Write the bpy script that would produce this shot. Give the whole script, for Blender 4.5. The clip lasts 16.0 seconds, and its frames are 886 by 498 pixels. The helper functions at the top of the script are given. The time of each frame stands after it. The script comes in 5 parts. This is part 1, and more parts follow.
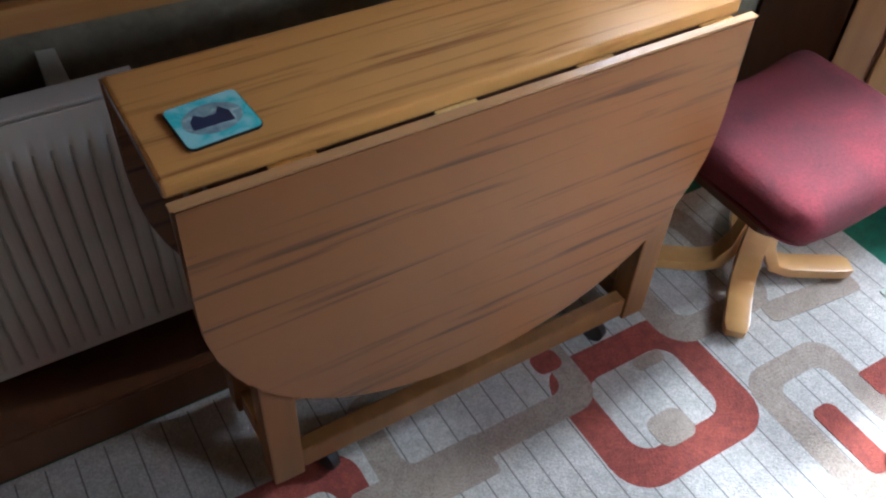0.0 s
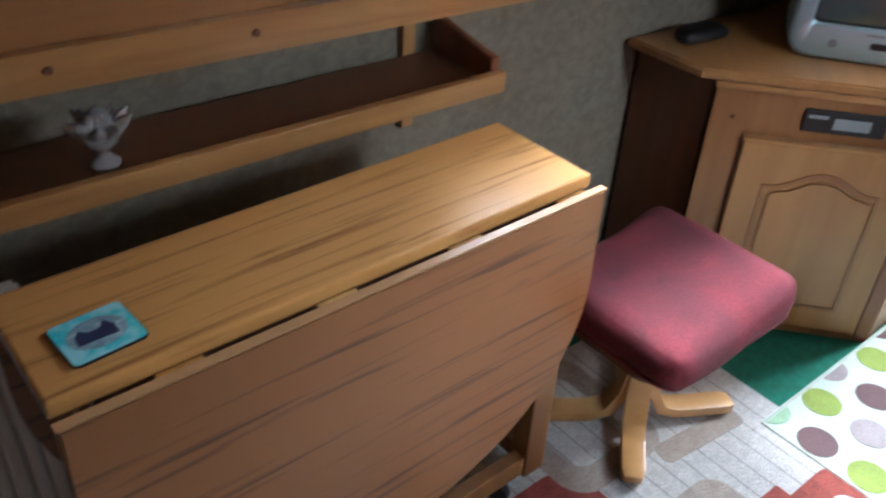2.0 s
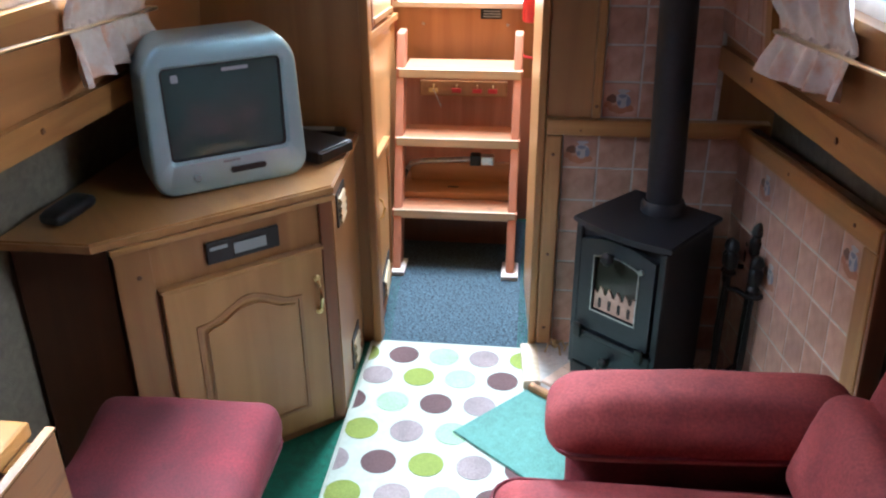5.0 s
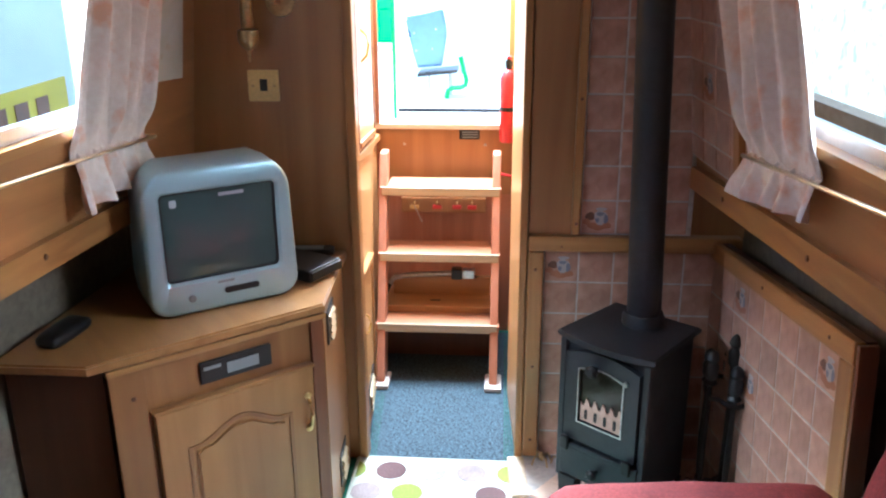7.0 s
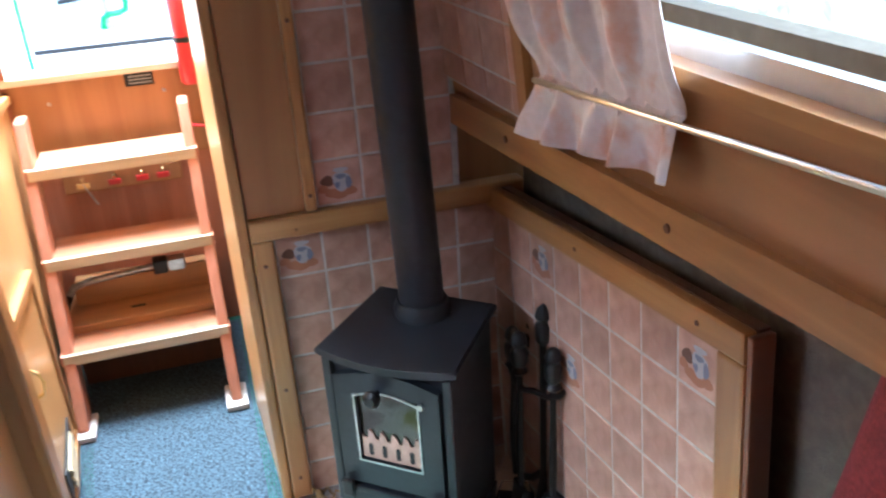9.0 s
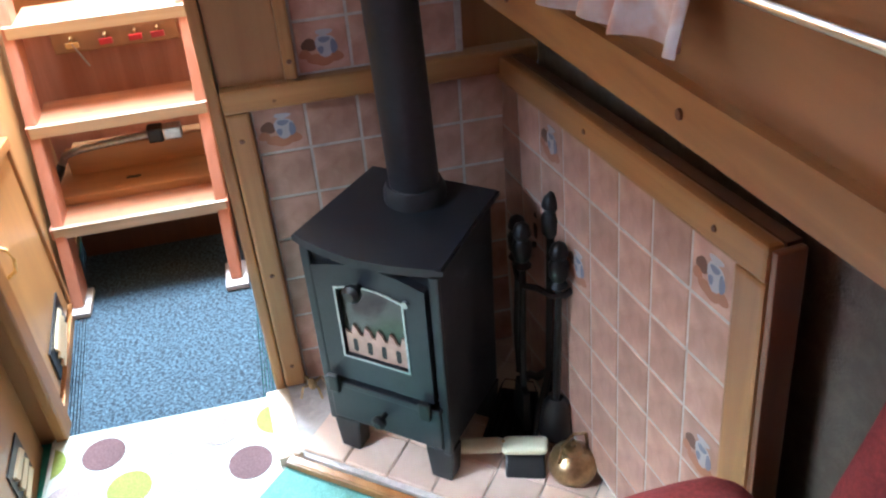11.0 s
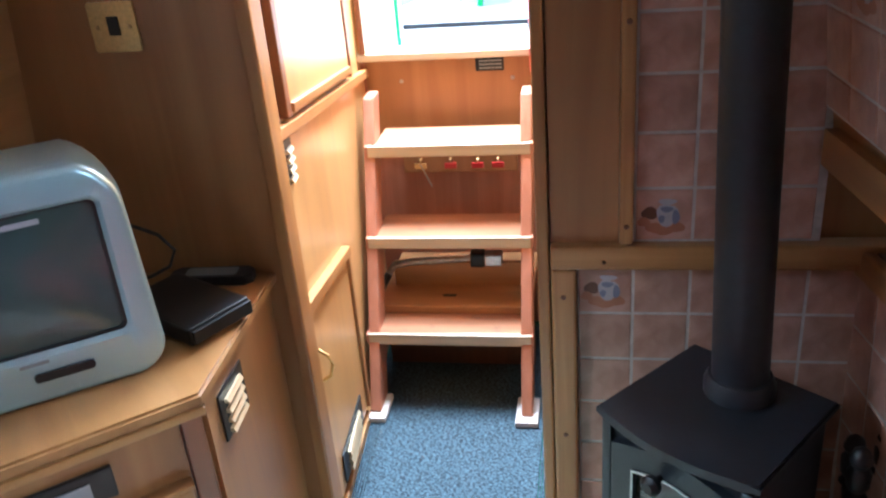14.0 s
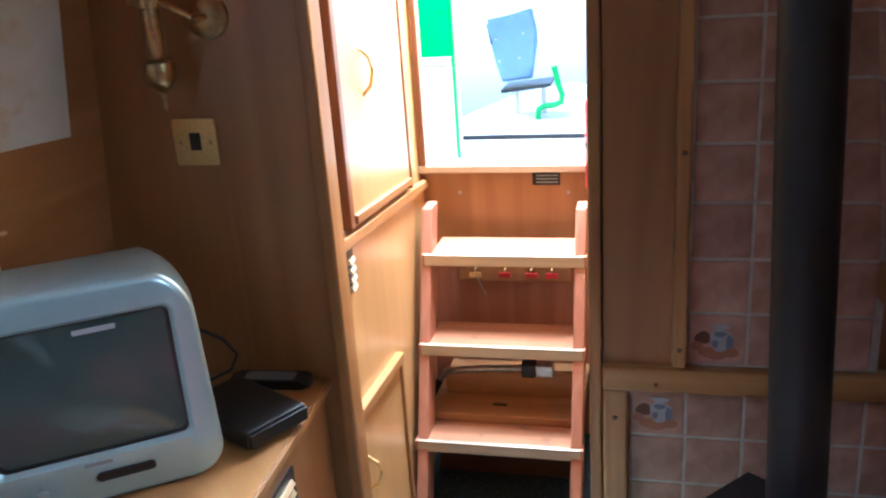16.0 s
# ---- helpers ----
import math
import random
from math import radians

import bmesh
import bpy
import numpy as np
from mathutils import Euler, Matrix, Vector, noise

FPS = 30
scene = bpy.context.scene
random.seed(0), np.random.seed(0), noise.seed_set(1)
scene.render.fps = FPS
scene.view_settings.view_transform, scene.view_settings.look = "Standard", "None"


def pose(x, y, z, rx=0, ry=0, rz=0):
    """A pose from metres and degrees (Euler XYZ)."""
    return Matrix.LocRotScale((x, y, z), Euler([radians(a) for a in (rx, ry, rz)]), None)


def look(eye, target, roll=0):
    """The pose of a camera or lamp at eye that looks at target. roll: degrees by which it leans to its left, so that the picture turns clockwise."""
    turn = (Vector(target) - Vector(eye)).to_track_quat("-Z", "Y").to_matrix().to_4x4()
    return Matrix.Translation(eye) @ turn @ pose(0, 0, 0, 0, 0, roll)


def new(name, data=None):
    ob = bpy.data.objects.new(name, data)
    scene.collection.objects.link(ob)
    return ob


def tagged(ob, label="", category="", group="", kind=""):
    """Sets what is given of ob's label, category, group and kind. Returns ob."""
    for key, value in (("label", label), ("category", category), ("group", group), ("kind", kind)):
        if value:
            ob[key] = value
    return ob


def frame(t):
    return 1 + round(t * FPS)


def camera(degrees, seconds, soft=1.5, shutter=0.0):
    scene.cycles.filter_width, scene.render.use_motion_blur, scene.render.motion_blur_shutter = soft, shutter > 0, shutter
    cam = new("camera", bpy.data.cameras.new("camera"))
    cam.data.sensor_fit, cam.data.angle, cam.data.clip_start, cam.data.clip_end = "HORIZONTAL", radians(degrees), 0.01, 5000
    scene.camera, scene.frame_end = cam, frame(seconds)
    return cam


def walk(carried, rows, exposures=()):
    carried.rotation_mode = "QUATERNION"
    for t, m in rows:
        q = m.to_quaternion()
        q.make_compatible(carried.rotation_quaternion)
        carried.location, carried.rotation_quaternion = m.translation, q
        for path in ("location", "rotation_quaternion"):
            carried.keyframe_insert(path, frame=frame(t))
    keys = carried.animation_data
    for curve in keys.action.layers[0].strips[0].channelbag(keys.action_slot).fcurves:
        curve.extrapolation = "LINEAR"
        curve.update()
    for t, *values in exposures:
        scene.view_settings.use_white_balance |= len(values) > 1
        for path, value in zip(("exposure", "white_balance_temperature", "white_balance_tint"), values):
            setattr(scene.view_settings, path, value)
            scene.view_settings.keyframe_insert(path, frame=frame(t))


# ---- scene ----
cam = camera(54.6, 16.0, soft=2.2, shutter=0.3)
PATH = [
    (0, (-0.054, -0.337, 1.382), (0.712, 0.83, -0.051), 3.4),
    (0.5, (-0.051, -0.316, 1.378), (0.711, 0.797, -0.099), 4.2),
    (1, (-0.058, -0.338, 1.391), (0.74, 0.833, -0.02), 3.6),
    (1.5, (-0.063, -0.343, 1.411), (0.807, 0.898, 0.106), 3.5),
    (2, (-0.044, -0.361, 1.448), (1.027, 0.872, 0.295), 3.2),
    (2.5, (0.079, -0.389, 1.454), (1.357, 0.715, 0.382), 2.0),
    (3, (0.185, -0.413, 1.453), (1.637, 0.464, 0.392), 1.8),
    (3.5, (0.159, -0.342, 1.465), (1.798, 0.097, 0.407), -1.3),
    (5.8, (0.007, -0.256, 1.507), (1.812, -0.081, 0.663), -0.4),
    (6, (0.001, -0.251, 1.513), (1.821, -0.072, 0.704), -0.4),
    (6.5, (-0.013, -0.247, 1.522), (1.853, -0.073, 0.824), -0.8),
    (7, (-0.006, -0.229, 1.536), (1.876, -0.094, 0.871), -0.3),
    (7.5, (0.125, -0.255, 1.507), (1.988, -0.131, 0.791), -0.9),
    (8, (0.346, -0.293, 1.492), (2.202, -0.22, 0.749), -0.0),
    (8.5, (0.524, -0.283, 1.466), (2.339, -0.456, 0.644), -0.7),
    (9, (0.686, -0.264, 1.458), (2.415, -0.738, 0.572), -3.5),
    (9.2, (0.719, -0.258, 1.445), (2.412, -0.793, 0.526), -2.9),
    (11.3, (0.87, -0.423, 1.382), (2.465, -0.69, 0.205), -4.5),
    (11.5, (0.894, -0.419, 1.385), (2.482, -0.663, 0.193), -4.3),
    (12, (0.912, -0.401, 1.379), (2.518, -0.402, 0.187), -6.0),
    (12.5, (0.94, -0.389, 1.384), (2.544, -0.194, 0.205), -5.5),
    (13, (0.946, -0.384, 1.387), (2.571, -0.106, 0.254), -5.8),
    (13.5, (0.943, -0.386, 1.415), (2.65, -0.073, 0.421), -5.4),
    (14, (0.939, -0.381, 1.436), (2.705, -0.037, 0.563), -5.0),
    (14.5, (0.912, -0.373, 1.474), (2.733, -0.027, 0.725), -4.8),
    (15, (0.901, -0.37, 1.49), (2.764, -0.025, 0.849), -4.1),
    (15.5, (0.882, -0.367, 1.495), (2.743, -0.008, 0.857), -4.1),
    (16, (0.913, -0.379, 1.483), (2.745, 0.081, 0.825), -4.0),
]
EXPOSURES = ((0.0, 2.35, 5400, 5), (2.5, 2.3, 5400, 5), (3.5, 2.0, 5350, 5), (6.5, 2.5, 5350, 5), (9.0, 2.85, 5300, 5), (11.5, 2.85, 5300, 5), (12.5, 2.42, 5300, 5), (14.0, 2.45, 5200, 4), (16.0, 2.2, 5150, 4))
walk(cam, [(t, look(eye, target, roll)) for t, eye, target, roll in PATH], EXPOSURES)
# ---- end of walk ----

# ---- light ----
world = bpy.data.worlds.new("sky")
scene.world = world
world.use_nodes = True
wn = world.node_tree.nodes
sky = wn.new("ShaderNodeTexSky")
sky.sky_type = "NISHITA"
sky.sun_disc = False
sky.sun_elevation, sky.sun_rotation = radians(57), radians(13)
world.node_tree.links.new(sky.outputs["Color"], wn["Background"].inputs["Color"])
wn["Background"].inputs["Strength"].default_value = 0.15


def lamp(name, kind, m, energy, colour=(1, 1, 1), **kw):
    d = bpy.data.lights.new(name, kind)
    d.energy, d.color = energy, colour
    for k, v in kw.items():
        if k == "size":
            d.size = v
        elif k == "size_y":
            d.shape, d.size_y = "RECTANGLE", v
        elif k == "angle":
            d.angle = v
    ob = new(name, d)
    ob.matrix_world = m
    return ob


lamp("sun", "SUN", look((0.7, 3.0, 5.0), (0, 0, 0)), 1.6, (1, 0.97, 0.92), angle=radians(22))
# daylight of the sky, falling into the real openings
lamp("window_light", "AREA", look((1.42, -1.50, 1.82), (1.45, 0.50, 0.80)), 6.0, (0.92, 0.97, 1.0), size=0.8, size_y=0.5)
lamp("window_light", "AREA", look((1.48, 1.34, 2.15), (1.85, -0.60, 0.1)), 20.0, (0.95, 0.98, 1.0), size=0.8, size_y=0.5)
lamp("hatch_light", "AREA", look((3.40, 0.02, 2.00), (2.20, -0.02, 0.30)), 36.0, (0.97, 0.98, 1.0), size=0.46, size_y=0.80)

# ---- materials ----


def mat(name, colour, rough=0.5, metal=0.0, dark=None, scale=(8, 8, 8), detail=6, blend=(0.35, 0.7), bump=0.0, bump_scale=60,
        coat=0.0, spots=None, island=0.0, fine=0.0):
    """A surface with variation at two scales; scale stretches the grain along the object's axes."""
    m = bpy.data.materials.new(name)
    m.use_nodes = True
    nt = m.node_tree
    b = nt.nodes["Principled BSDF"]
    b.inputs["Roughness"].default_value = rough
    b.inputs["Metallic"].default_value = metal
    b.inputs["Coat Weight"].default_value = coat
    b.inputs["Coat Roughness"].default_value = 0.25
    co = nt.nodes.new("ShaderNodeTexCoord")
    mp = nt.nodes.new("ShaderNodeMapping")
    mp.inputs["Scale"].default_value = scale
    nt.links.new(co.outputs["Object"], mp.inputs["Vector"])
    no = nt.nodes.new("ShaderNodeTexNoise")
    no.inputs["Detail"].default_value = detail
    no.inputs["Scale"].default_value = 1.0
    no.inputs["Distortion"].default_value = 0.6
    nt.links.new(mp.outputs["Vector"], no.inputs["Vector"])
    rp = nt.nodes.new("ShaderNodeValToRGB")
    rp.color_ramp.elements[0].position, rp.color_ramp.elements[1].position = blend
    d = dark or tuple(c * 0.72 for c in colour)
    rp.color_ramp.elements[0].color, rp.color_ramp.elements[1].color = (*d, 1), (*colour, 1)
    nt.links.new(no.outputs["Fac"], rp.inputs["Fac"])
    out = rp.outputs["Color"]
    # broad, slow change of tone
    big = nt.nodes.new("ShaderNodeTexNoise")
    big.inputs["Scale"].default_value = 2.3
    big.inputs["Detail"].default_value = 3
    nt.links.new(co.outputs["Object"], big.inputs["Vector"])
    hs = nt.nodes.new("ShaderNodeHueSaturation")
    mr = nt.nodes.new("ShaderNodeMapRange")
    mr.inputs["To Min"].default_value, mr.inputs["To Max"].default_value = 0.82, 1.16
    nt.links.new(big.outputs["Fac"], mr.inputs["Value"])
    val = mr.outputs["Result"]
    if island:
        oi = nt.nodes.new("ShaderNodeObjectInfo")
        m2 = nt.nodes.new("ShaderNodeMapRange")
        m2.inputs["To Min"].default_value, m2.inputs["To Max"].default_value = 1 - island, 1 + island
        nt.links.new(oi.outputs["Random"], m2.inputs["Value"])
        mu = nt.nodes.new("ShaderNodeMath")
        mu.operation = "MULTIPLY"
        nt.links.new(val, mu.inputs[0])
        nt.links.new(m2.outputs["Result"], mu.inputs[1])
        val = mu.outputs["Value"]
    nt.links.new(val, hs.inputs["Value"])
    nt.links.new(out, hs.inputs["Color"])
    out = hs.outputs["Color"]
    if fine:
        fn = nt.nodes.new("ShaderNodeTexNoise")
        fn.inputs["Scale"].default_value = fine
        fn.inputs["Detail"].default_value = 2
        nt.links.new(co.outputs["Object"], fn.inputs["Vector"])
        m3 = nt.nodes.new("ShaderNodeMapRange")
        m3.inputs["From Min"].default_value, m3.inputs["From Max"].default_value = 0.3, 0.7
        m3.inputs["To Min"].default_value, m3.inputs["To Max"].default_value = 0.8, 1.2
        nt.links.new(fn.outputs["Fac"], m3.inputs["Value"])
        h2 = nt.nodes.new("ShaderNodeHueSaturation")
        nt.links.new(m3.outputs["Result"], h2.inputs["Value"])
        nt.links.new(out, h2.inputs["Color"])
        out = h2.outputs["Color"]
    if spots:
        sp = nt.nodes.new("ShaderNodeTexNoise")
        sp.inputs["Scale"].default_value = spots[0]
        sp.inputs["Detail"].default_value = 4
        nt.links.new(co.outputs["Object"], sp.inputs["Vector"])
        sr = nt.nodes.new("ShaderNodeValToRGB")
        sr.color_ramp.elements[0].position, sr.color_ramp.elements[1].position = spots[1], spots[1] + 0.12
        nt.links.new(sp.outputs["Fac"], sr.inputs["Fac"])
        mx = nt.nodes.new("ShaderNodeMix")
        mx.data_type = "RGBA"
        mx.inputs["B"].default_value = (*spots[2], 1)
        nt.links.new(sr.outputs["Color"], mx.inputs["Factor"])
        nt.links.new(out, mx.inputs["A"])
        out = mx.outputs["Result"]
    nt.links.new(out, b.inputs["Base Color"])
    rr = nt.nodes.new("ShaderNodeMapRange")
    rr.inputs["To Min"].default_value, rr.inputs["To Max"].default_value = max(0.02, rough - 0.1), min(1, rough + 0.1)
    nt.links.new(no.outputs["Fac"], rr.inputs["Value"])
    nt.links.new(rr.outputs["Result"], b.inputs["Roughness"])
    if bump:
        bn = nt.nodes.new("ShaderNodeTexNoise")
        bn.inputs["Scale"].default_value = bump_scale
        bn.inputs["Detail"].default_value = 4
        nt.links.new(co.outputs["Object"], bn.inputs["Vector"])
        bp = nt.nodes.new("ShaderNodeBump")
        bp.inputs["Strength"].default_value = bump
        bp.inputs["Distance"].default_value = 0.004
        nt.links.new(bn.outputs["Fac"], bp.inputs["Height"])
        nt.links.new(bp.outputs["Normal"], b.inputs["Normal"])
    return m


def flat(name, colour, rough=0.5, metal=0.0):
    return mat(name, colour, rough, metal, dark=tuple(c * 0.88 for c in colour), scale=(25, 25, 25), fine=0)


def plain(name, colour, rough=0.4, metal=0.0, speck=0.06, size=700):
    """An even moulded, cast or polished surface with a fine speckle."""
    m = bpy.data.materials.new(name)
    m.use_nodes = True
    nt = m.node_tree
    b = nt.nodes["Principled BSDF"]
    b.inputs["Roughness"].default_value, b.inputs["Metallic"].default_value = rough, metal
    co = nt.nodes.new("ShaderNodeTexCoord")
    no = nt.nodes.new("ShaderNodeTexNoise")
    no.inputs["Scale"].default_value = size
    nt.links.new(co.outputs["Object"], no.inputs["Vector"])
    rp = nt.nodes.new("ShaderNodeValToRGB")
    rp.color_ramp.elements[0].position, rp.color_ramp.elements[1].position = 0.3, 0.7
    rp.color_ramp.elements[0].color = (*(c * (1 - speck) for c in colour), 1)
    rp.color_ramp.elements[1].color = (*(c * (1 + speck) for c in colour), 1)
    nt.links.new(no.outputs["Fac"], rp.inputs["Fac"])
    nt.links.new(rp.outputs["Color"], b.inputs["Base Color"])
    return m


GX, GY, GZ = (1.6, 26, 26), (26, 1.6, 26), (26, 26, 1.6)   # grain along x, y or z
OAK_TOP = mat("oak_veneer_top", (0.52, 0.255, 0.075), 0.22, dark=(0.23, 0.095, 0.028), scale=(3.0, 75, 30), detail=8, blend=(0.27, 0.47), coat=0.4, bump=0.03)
# leaf veneer coloured darker than the top for the shade it hangs in
OAK_LEAF_SHADED = mat("oak_veneer_shaded_leaf", (0.235, 0.092, 0.026), 0.42, dark=(0.085, 0.030, 0.010), scale=(2.2, 60, 70), detail=9, blend=(0.32, 0.46), coat=0.06, bump=0.03)
OAK_EDGE = mat("oak_edge", (0.46, 0.25, 0.11), 0.35, scale=GX, coat=0.2)
OAK_FRAME = mat("oak_frame", (0.26, 0.115, 0.034), 0.4, scale=GZ)
PINE = mat("pine_trim", (0.40, 0.20, 0.062), 0.38, dark=(0.27, 0.115, 0.032), scale=GX, blend=(0.3, 0.65), coat=0.2)
PINE_Y = mat("pine_trim_across", (0.42, 0.215, 0.07), 0.38, dark=(0.27, 0.115, 0.035), scale=GY, blend=(0.3, 0.65), coat=0.2)
PINE_Z = mat("pine_trim_upright", (0.42, 0.215, 0.07), 0.38, dark=(0.27, 0.115, 0.035), scale=GZ, blend=(0.3, 0.65), coat=0.2)
PLY = mat("plywood_lining", (0.36, 0.175, 0.062), 0.42, dark=(0.25, 0.11, 0.036), scale=(14, 14, 1.1), blend=(0.3, 0.7), coat=0.15)
PLY_X = mat("plywood_lining_long", (0.40, 0.19, 0.066), 0.42, dark=(0.27, 0.115, 0.036), scale=(1.2, 10, 14), blend=(0.3, 0.7), coat=0.15)
PLY_PALE = mat("pale_plywood", (0.56, 0.33, 0.13), 0.36, dark=(0.44, 0.24, 0.085), scale=(14, 14, 1.1), blend=(0.3, 0.7), coat=0.25)
RED_WOOD = mat("mahogany_trim", (0.24, 0.085, 0.035), 0.38, scale=GZ, coat=0.2)
CAB_OAK = mat("cabinet_oak", (0.40, 0.205, 0.066), 0.36, dark=(0.31, 0.145, 0.043), scale=(16, 16, 1.4), blend=(0.3, 0.65), coat=0.2)
CAB_FACE = mat("cabinet_ply", (0.31, 0.145, 0.046), 0.38, dark=(0.22, 0.095, 0.03), scale=(16, 16, 1.4), blend=(0.3, 0.65), coat=0.2)
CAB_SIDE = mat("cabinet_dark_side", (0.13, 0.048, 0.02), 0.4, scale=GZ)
CAB_TOP = mat("cabinet_top_oak", (0.36, 0.18, 0.06), 0.36, dark=(0.26, 0.12, 0.038), scale=(18, 2, 18), blend=(0.3, 0.65), coat=0.2)
LADDER = mat("ladder_redwood", (0.46, 0.20, 0.125), 0.42, dark=(0.35, 0.135, 0.075), scale=GZ)
TREAD = mat("tread_wood", (0.50, 0.25, 0.14), 0.32, dark=(0.36, 0.155, 0.08), scale=GY, spots=(14, 0.62, (0.17, 0.11, 0.08)), coat=0.3)
NOSING = mat("worn_nosing", (0.62, 0.52, 0.38), 0.4, dark=(0.42, 0.33, 0.22), scale=GY, metal=0.1)
STEP_OAK = mat("engine_box_oak", (0.44, 0.22, 0.085), 0.45, scale=GY)
TILE = mat("terracotta_tile", (0.52, 0.32, 0.24), 0.34, dark=(0.35, 0.185, 0.13), scale=(20, 20, 20), bump=0.12, bump_scale=22, island=0.12, coat=0.2)
TILE_FLOOR = mat("hearth_tile", (0.80, 0.64, 0.52), 0.38, dark=(0.68, 0.51, 0.39), scale=(12, 12, 12), bump=0.1, bump_scale=22, island=0.08)
GROUT = mat("pale_grout", (0.60, 0.56, 0.52), 0.8, scale=(40, 40, 40))
MOTIF_BLUE = flat("motif_blue", (0.17, 0.20, 0.29), 0.4)
MOTIF_PALE = flat("motif_pale", (0.42, 0.41, 0.45), 0.4)
MOTIF_RED = flat("motif_rust", (0.38, 0.15, 0.07), 0.4)
IRON = mat("black_stove_paint", (0.016, 0.020, 0.027), 0.46, dark=(0.010, 0.013, 0.018), scale=(60, 60, 60), bump=0.08, bump_scale=180)
CAST = mat("black_iron", (0.012, 0.012, 0.013), 0.42, metal=0.3, scale=(60, 60, 60))
CHROME = plain("chrome", (0.75, 0.75, 0.76), 0.18, 1.0)
STEEL = plain("worn_steel", (0.42, 0.42, 0.43), 0.33, 1.0, 0.2, 90)
BRASS = plain("aged_brass", (0.66, 0.49, 0.22), 0.30, 1.0, 0.10, 160)
BRASS_PALE = plain("pale_brass", (0.58, 0.48, 0.31), 0.42, 0.5)
ROD = plain("pale_polished_rod", (0.74, 0.68, 0.56), 0.28, 1.0)
BRASS_DULL = plain("dull_brass", (0.46, 0.33, 0.17), 0.32, 1.0, 0.16, 120)
# bluish tint in the silver stands in for reflected window light
SILVER = plain("silver_plastic_window_tint", (0.40, 0.56, 0.62), 0.32, 0.60)
SILVER_D = plain("grey_plastic", (0.25, 0.28, 0.30), 0.4, 0.2)
SCREEN = plain("dark_screen_glass", (0.055, 0.078, 0.076), 0.09, 0.0, 0.0)
BLACK = plain("black_plastic", (0.010, 0.010, 0.011), 0.45)
GLASS_DARK = flat("sooty_glass", (0.03, 0.028, 0.02), 0.06)
COAL = mat("fire_brick", (0.55, 0.38, 0.30), 0.8, scale=(40, 40, 40))
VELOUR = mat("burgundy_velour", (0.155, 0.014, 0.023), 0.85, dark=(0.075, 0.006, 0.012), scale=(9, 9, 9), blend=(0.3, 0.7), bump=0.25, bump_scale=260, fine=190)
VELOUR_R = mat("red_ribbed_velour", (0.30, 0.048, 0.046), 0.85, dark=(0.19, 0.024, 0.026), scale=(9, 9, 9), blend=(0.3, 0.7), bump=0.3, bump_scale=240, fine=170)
for vm in (VELOUR, VELOUR_R):
    vb = vm.node_tree.nodes["Principled BSDF"]
    vb.inputs["Sheen Weight"].default_value = 0.03
    vb.inputs["Sheen Roughness"].default_value = 0.4
    vb.inputs["Sheen Tint"].default_value = (0.9, 0.35, 0.35, 1)
BEECH = mat("beech_bentwood", (0.62, 0.36, 0.13), 0.32, dark=(0.52, 0.27, 0.09), scale=(8, 8, 20), coat=0.3)
LINING = mat("carpet_lining", (0.20, 0.165, 0.118), 0.95, dark=(0.145, 0.118, 0.082), scale=(45, 45, 45), bump=0.3, bump_scale=240)
GREEN = mat("green_carpet", (0.012, 0.15, 0.09), 0.95, dark=(0.008, 0.10, 0.06), scale=(40, 40, 40), bump=0.4, bump_scale=300, fine=260)
TEAL = mat("teal_carpet_mat", (0.12, 0.27, 0.23), 0.95, dark=(0.095, 0.22, 0.185), scale=(40, 40, 40), bump=0.4, bump_scale=300, fine=260)
BLUE = mat("blue_ribbed_mat", (0.085, 0.145, 0.185), 0.95, dark=(0.006, 0.014, 0.024), scale=(260, 130, 260), blend=(0.40, 0.66), bump=0.8, bump_scale=260, fine=190)
RUG = mat("beige_rug_pile", (0.50, 0.48, 0.45), 0.95, dark=(0.40, 0.38, 0.35), scale=(50, 50, 50), bump=0.5, bump_scale=230, fine=240)
RUG_RED = mat("rust_rug_pile", (0.29, 0.062, 0.042), 0.95, dark=(0.20, 0.04, 0.03), scale=(50, 50, 50), bump=0.5, bump_scale=230, fine=240)
RUG_TAUPE = mat("taupe_rug_pile", (0.36, 0.30, 0.245), 0.95, dark=(0.28, 0.23, 0.19), scale=(50, 50, 50), bump=0.5, bump_scale=230, fine=240)
RUG_LINE = mat("rug_groove", (0.22, 0.20, 0.18), 0.95)
DOT_BASE = mat("white_rug_pile", (0.48, 0.53, 0.46), 0.95, dark=(0.42, 0.47, 0.40), scale=(40, 40, 40), bump=0.35, bump_scale=260)
DOT = {"brown": mat("dot_brown", (0.12, 0.068, 0.068), 0.95, bump=0.3, bump_scale=260, fine=260),
       "lime": mat("dot_lime", (0.23, 0.29, 0.055), 0.95, bump=0.3, bump_scale=260, fine=260),
       "pink": mat("dot_pale_mauve", (0.30, 0.25, 0.245), 0.95, bump=0.3, bump_scale=260, fine=260),
       "mint": mat("dot_pale_mint", (0.34, 0.51, 0.32), 0.95, bump=0.3, bump_scale=260, fine=260)}
RUBBER = flat("pale_rubber", (0.62, 0.58, 0.55), 0.6)
CREAM = plain("cream_plastic", (0.66, 0.66, 0.47), 0.35)
WHITE_MET = mat("white_enamel", (0.80, 0.78, 0.73), 0.35, dark=(0.74, 0.72, 0.67), scale=(5, 5, 5))
CURTAIN = mat("floral_curtain", (0.78, 0.72, 0.68), 0.9, dark=(0.70, 0.62, 0.57), scale=(60, 60, 60), spots=(13, 0.54, (0.66, 0.42, 0.31)))
ALU = flat("window_aluminium", (0.62, 0.63, 0.64), 0.35, 0.8)
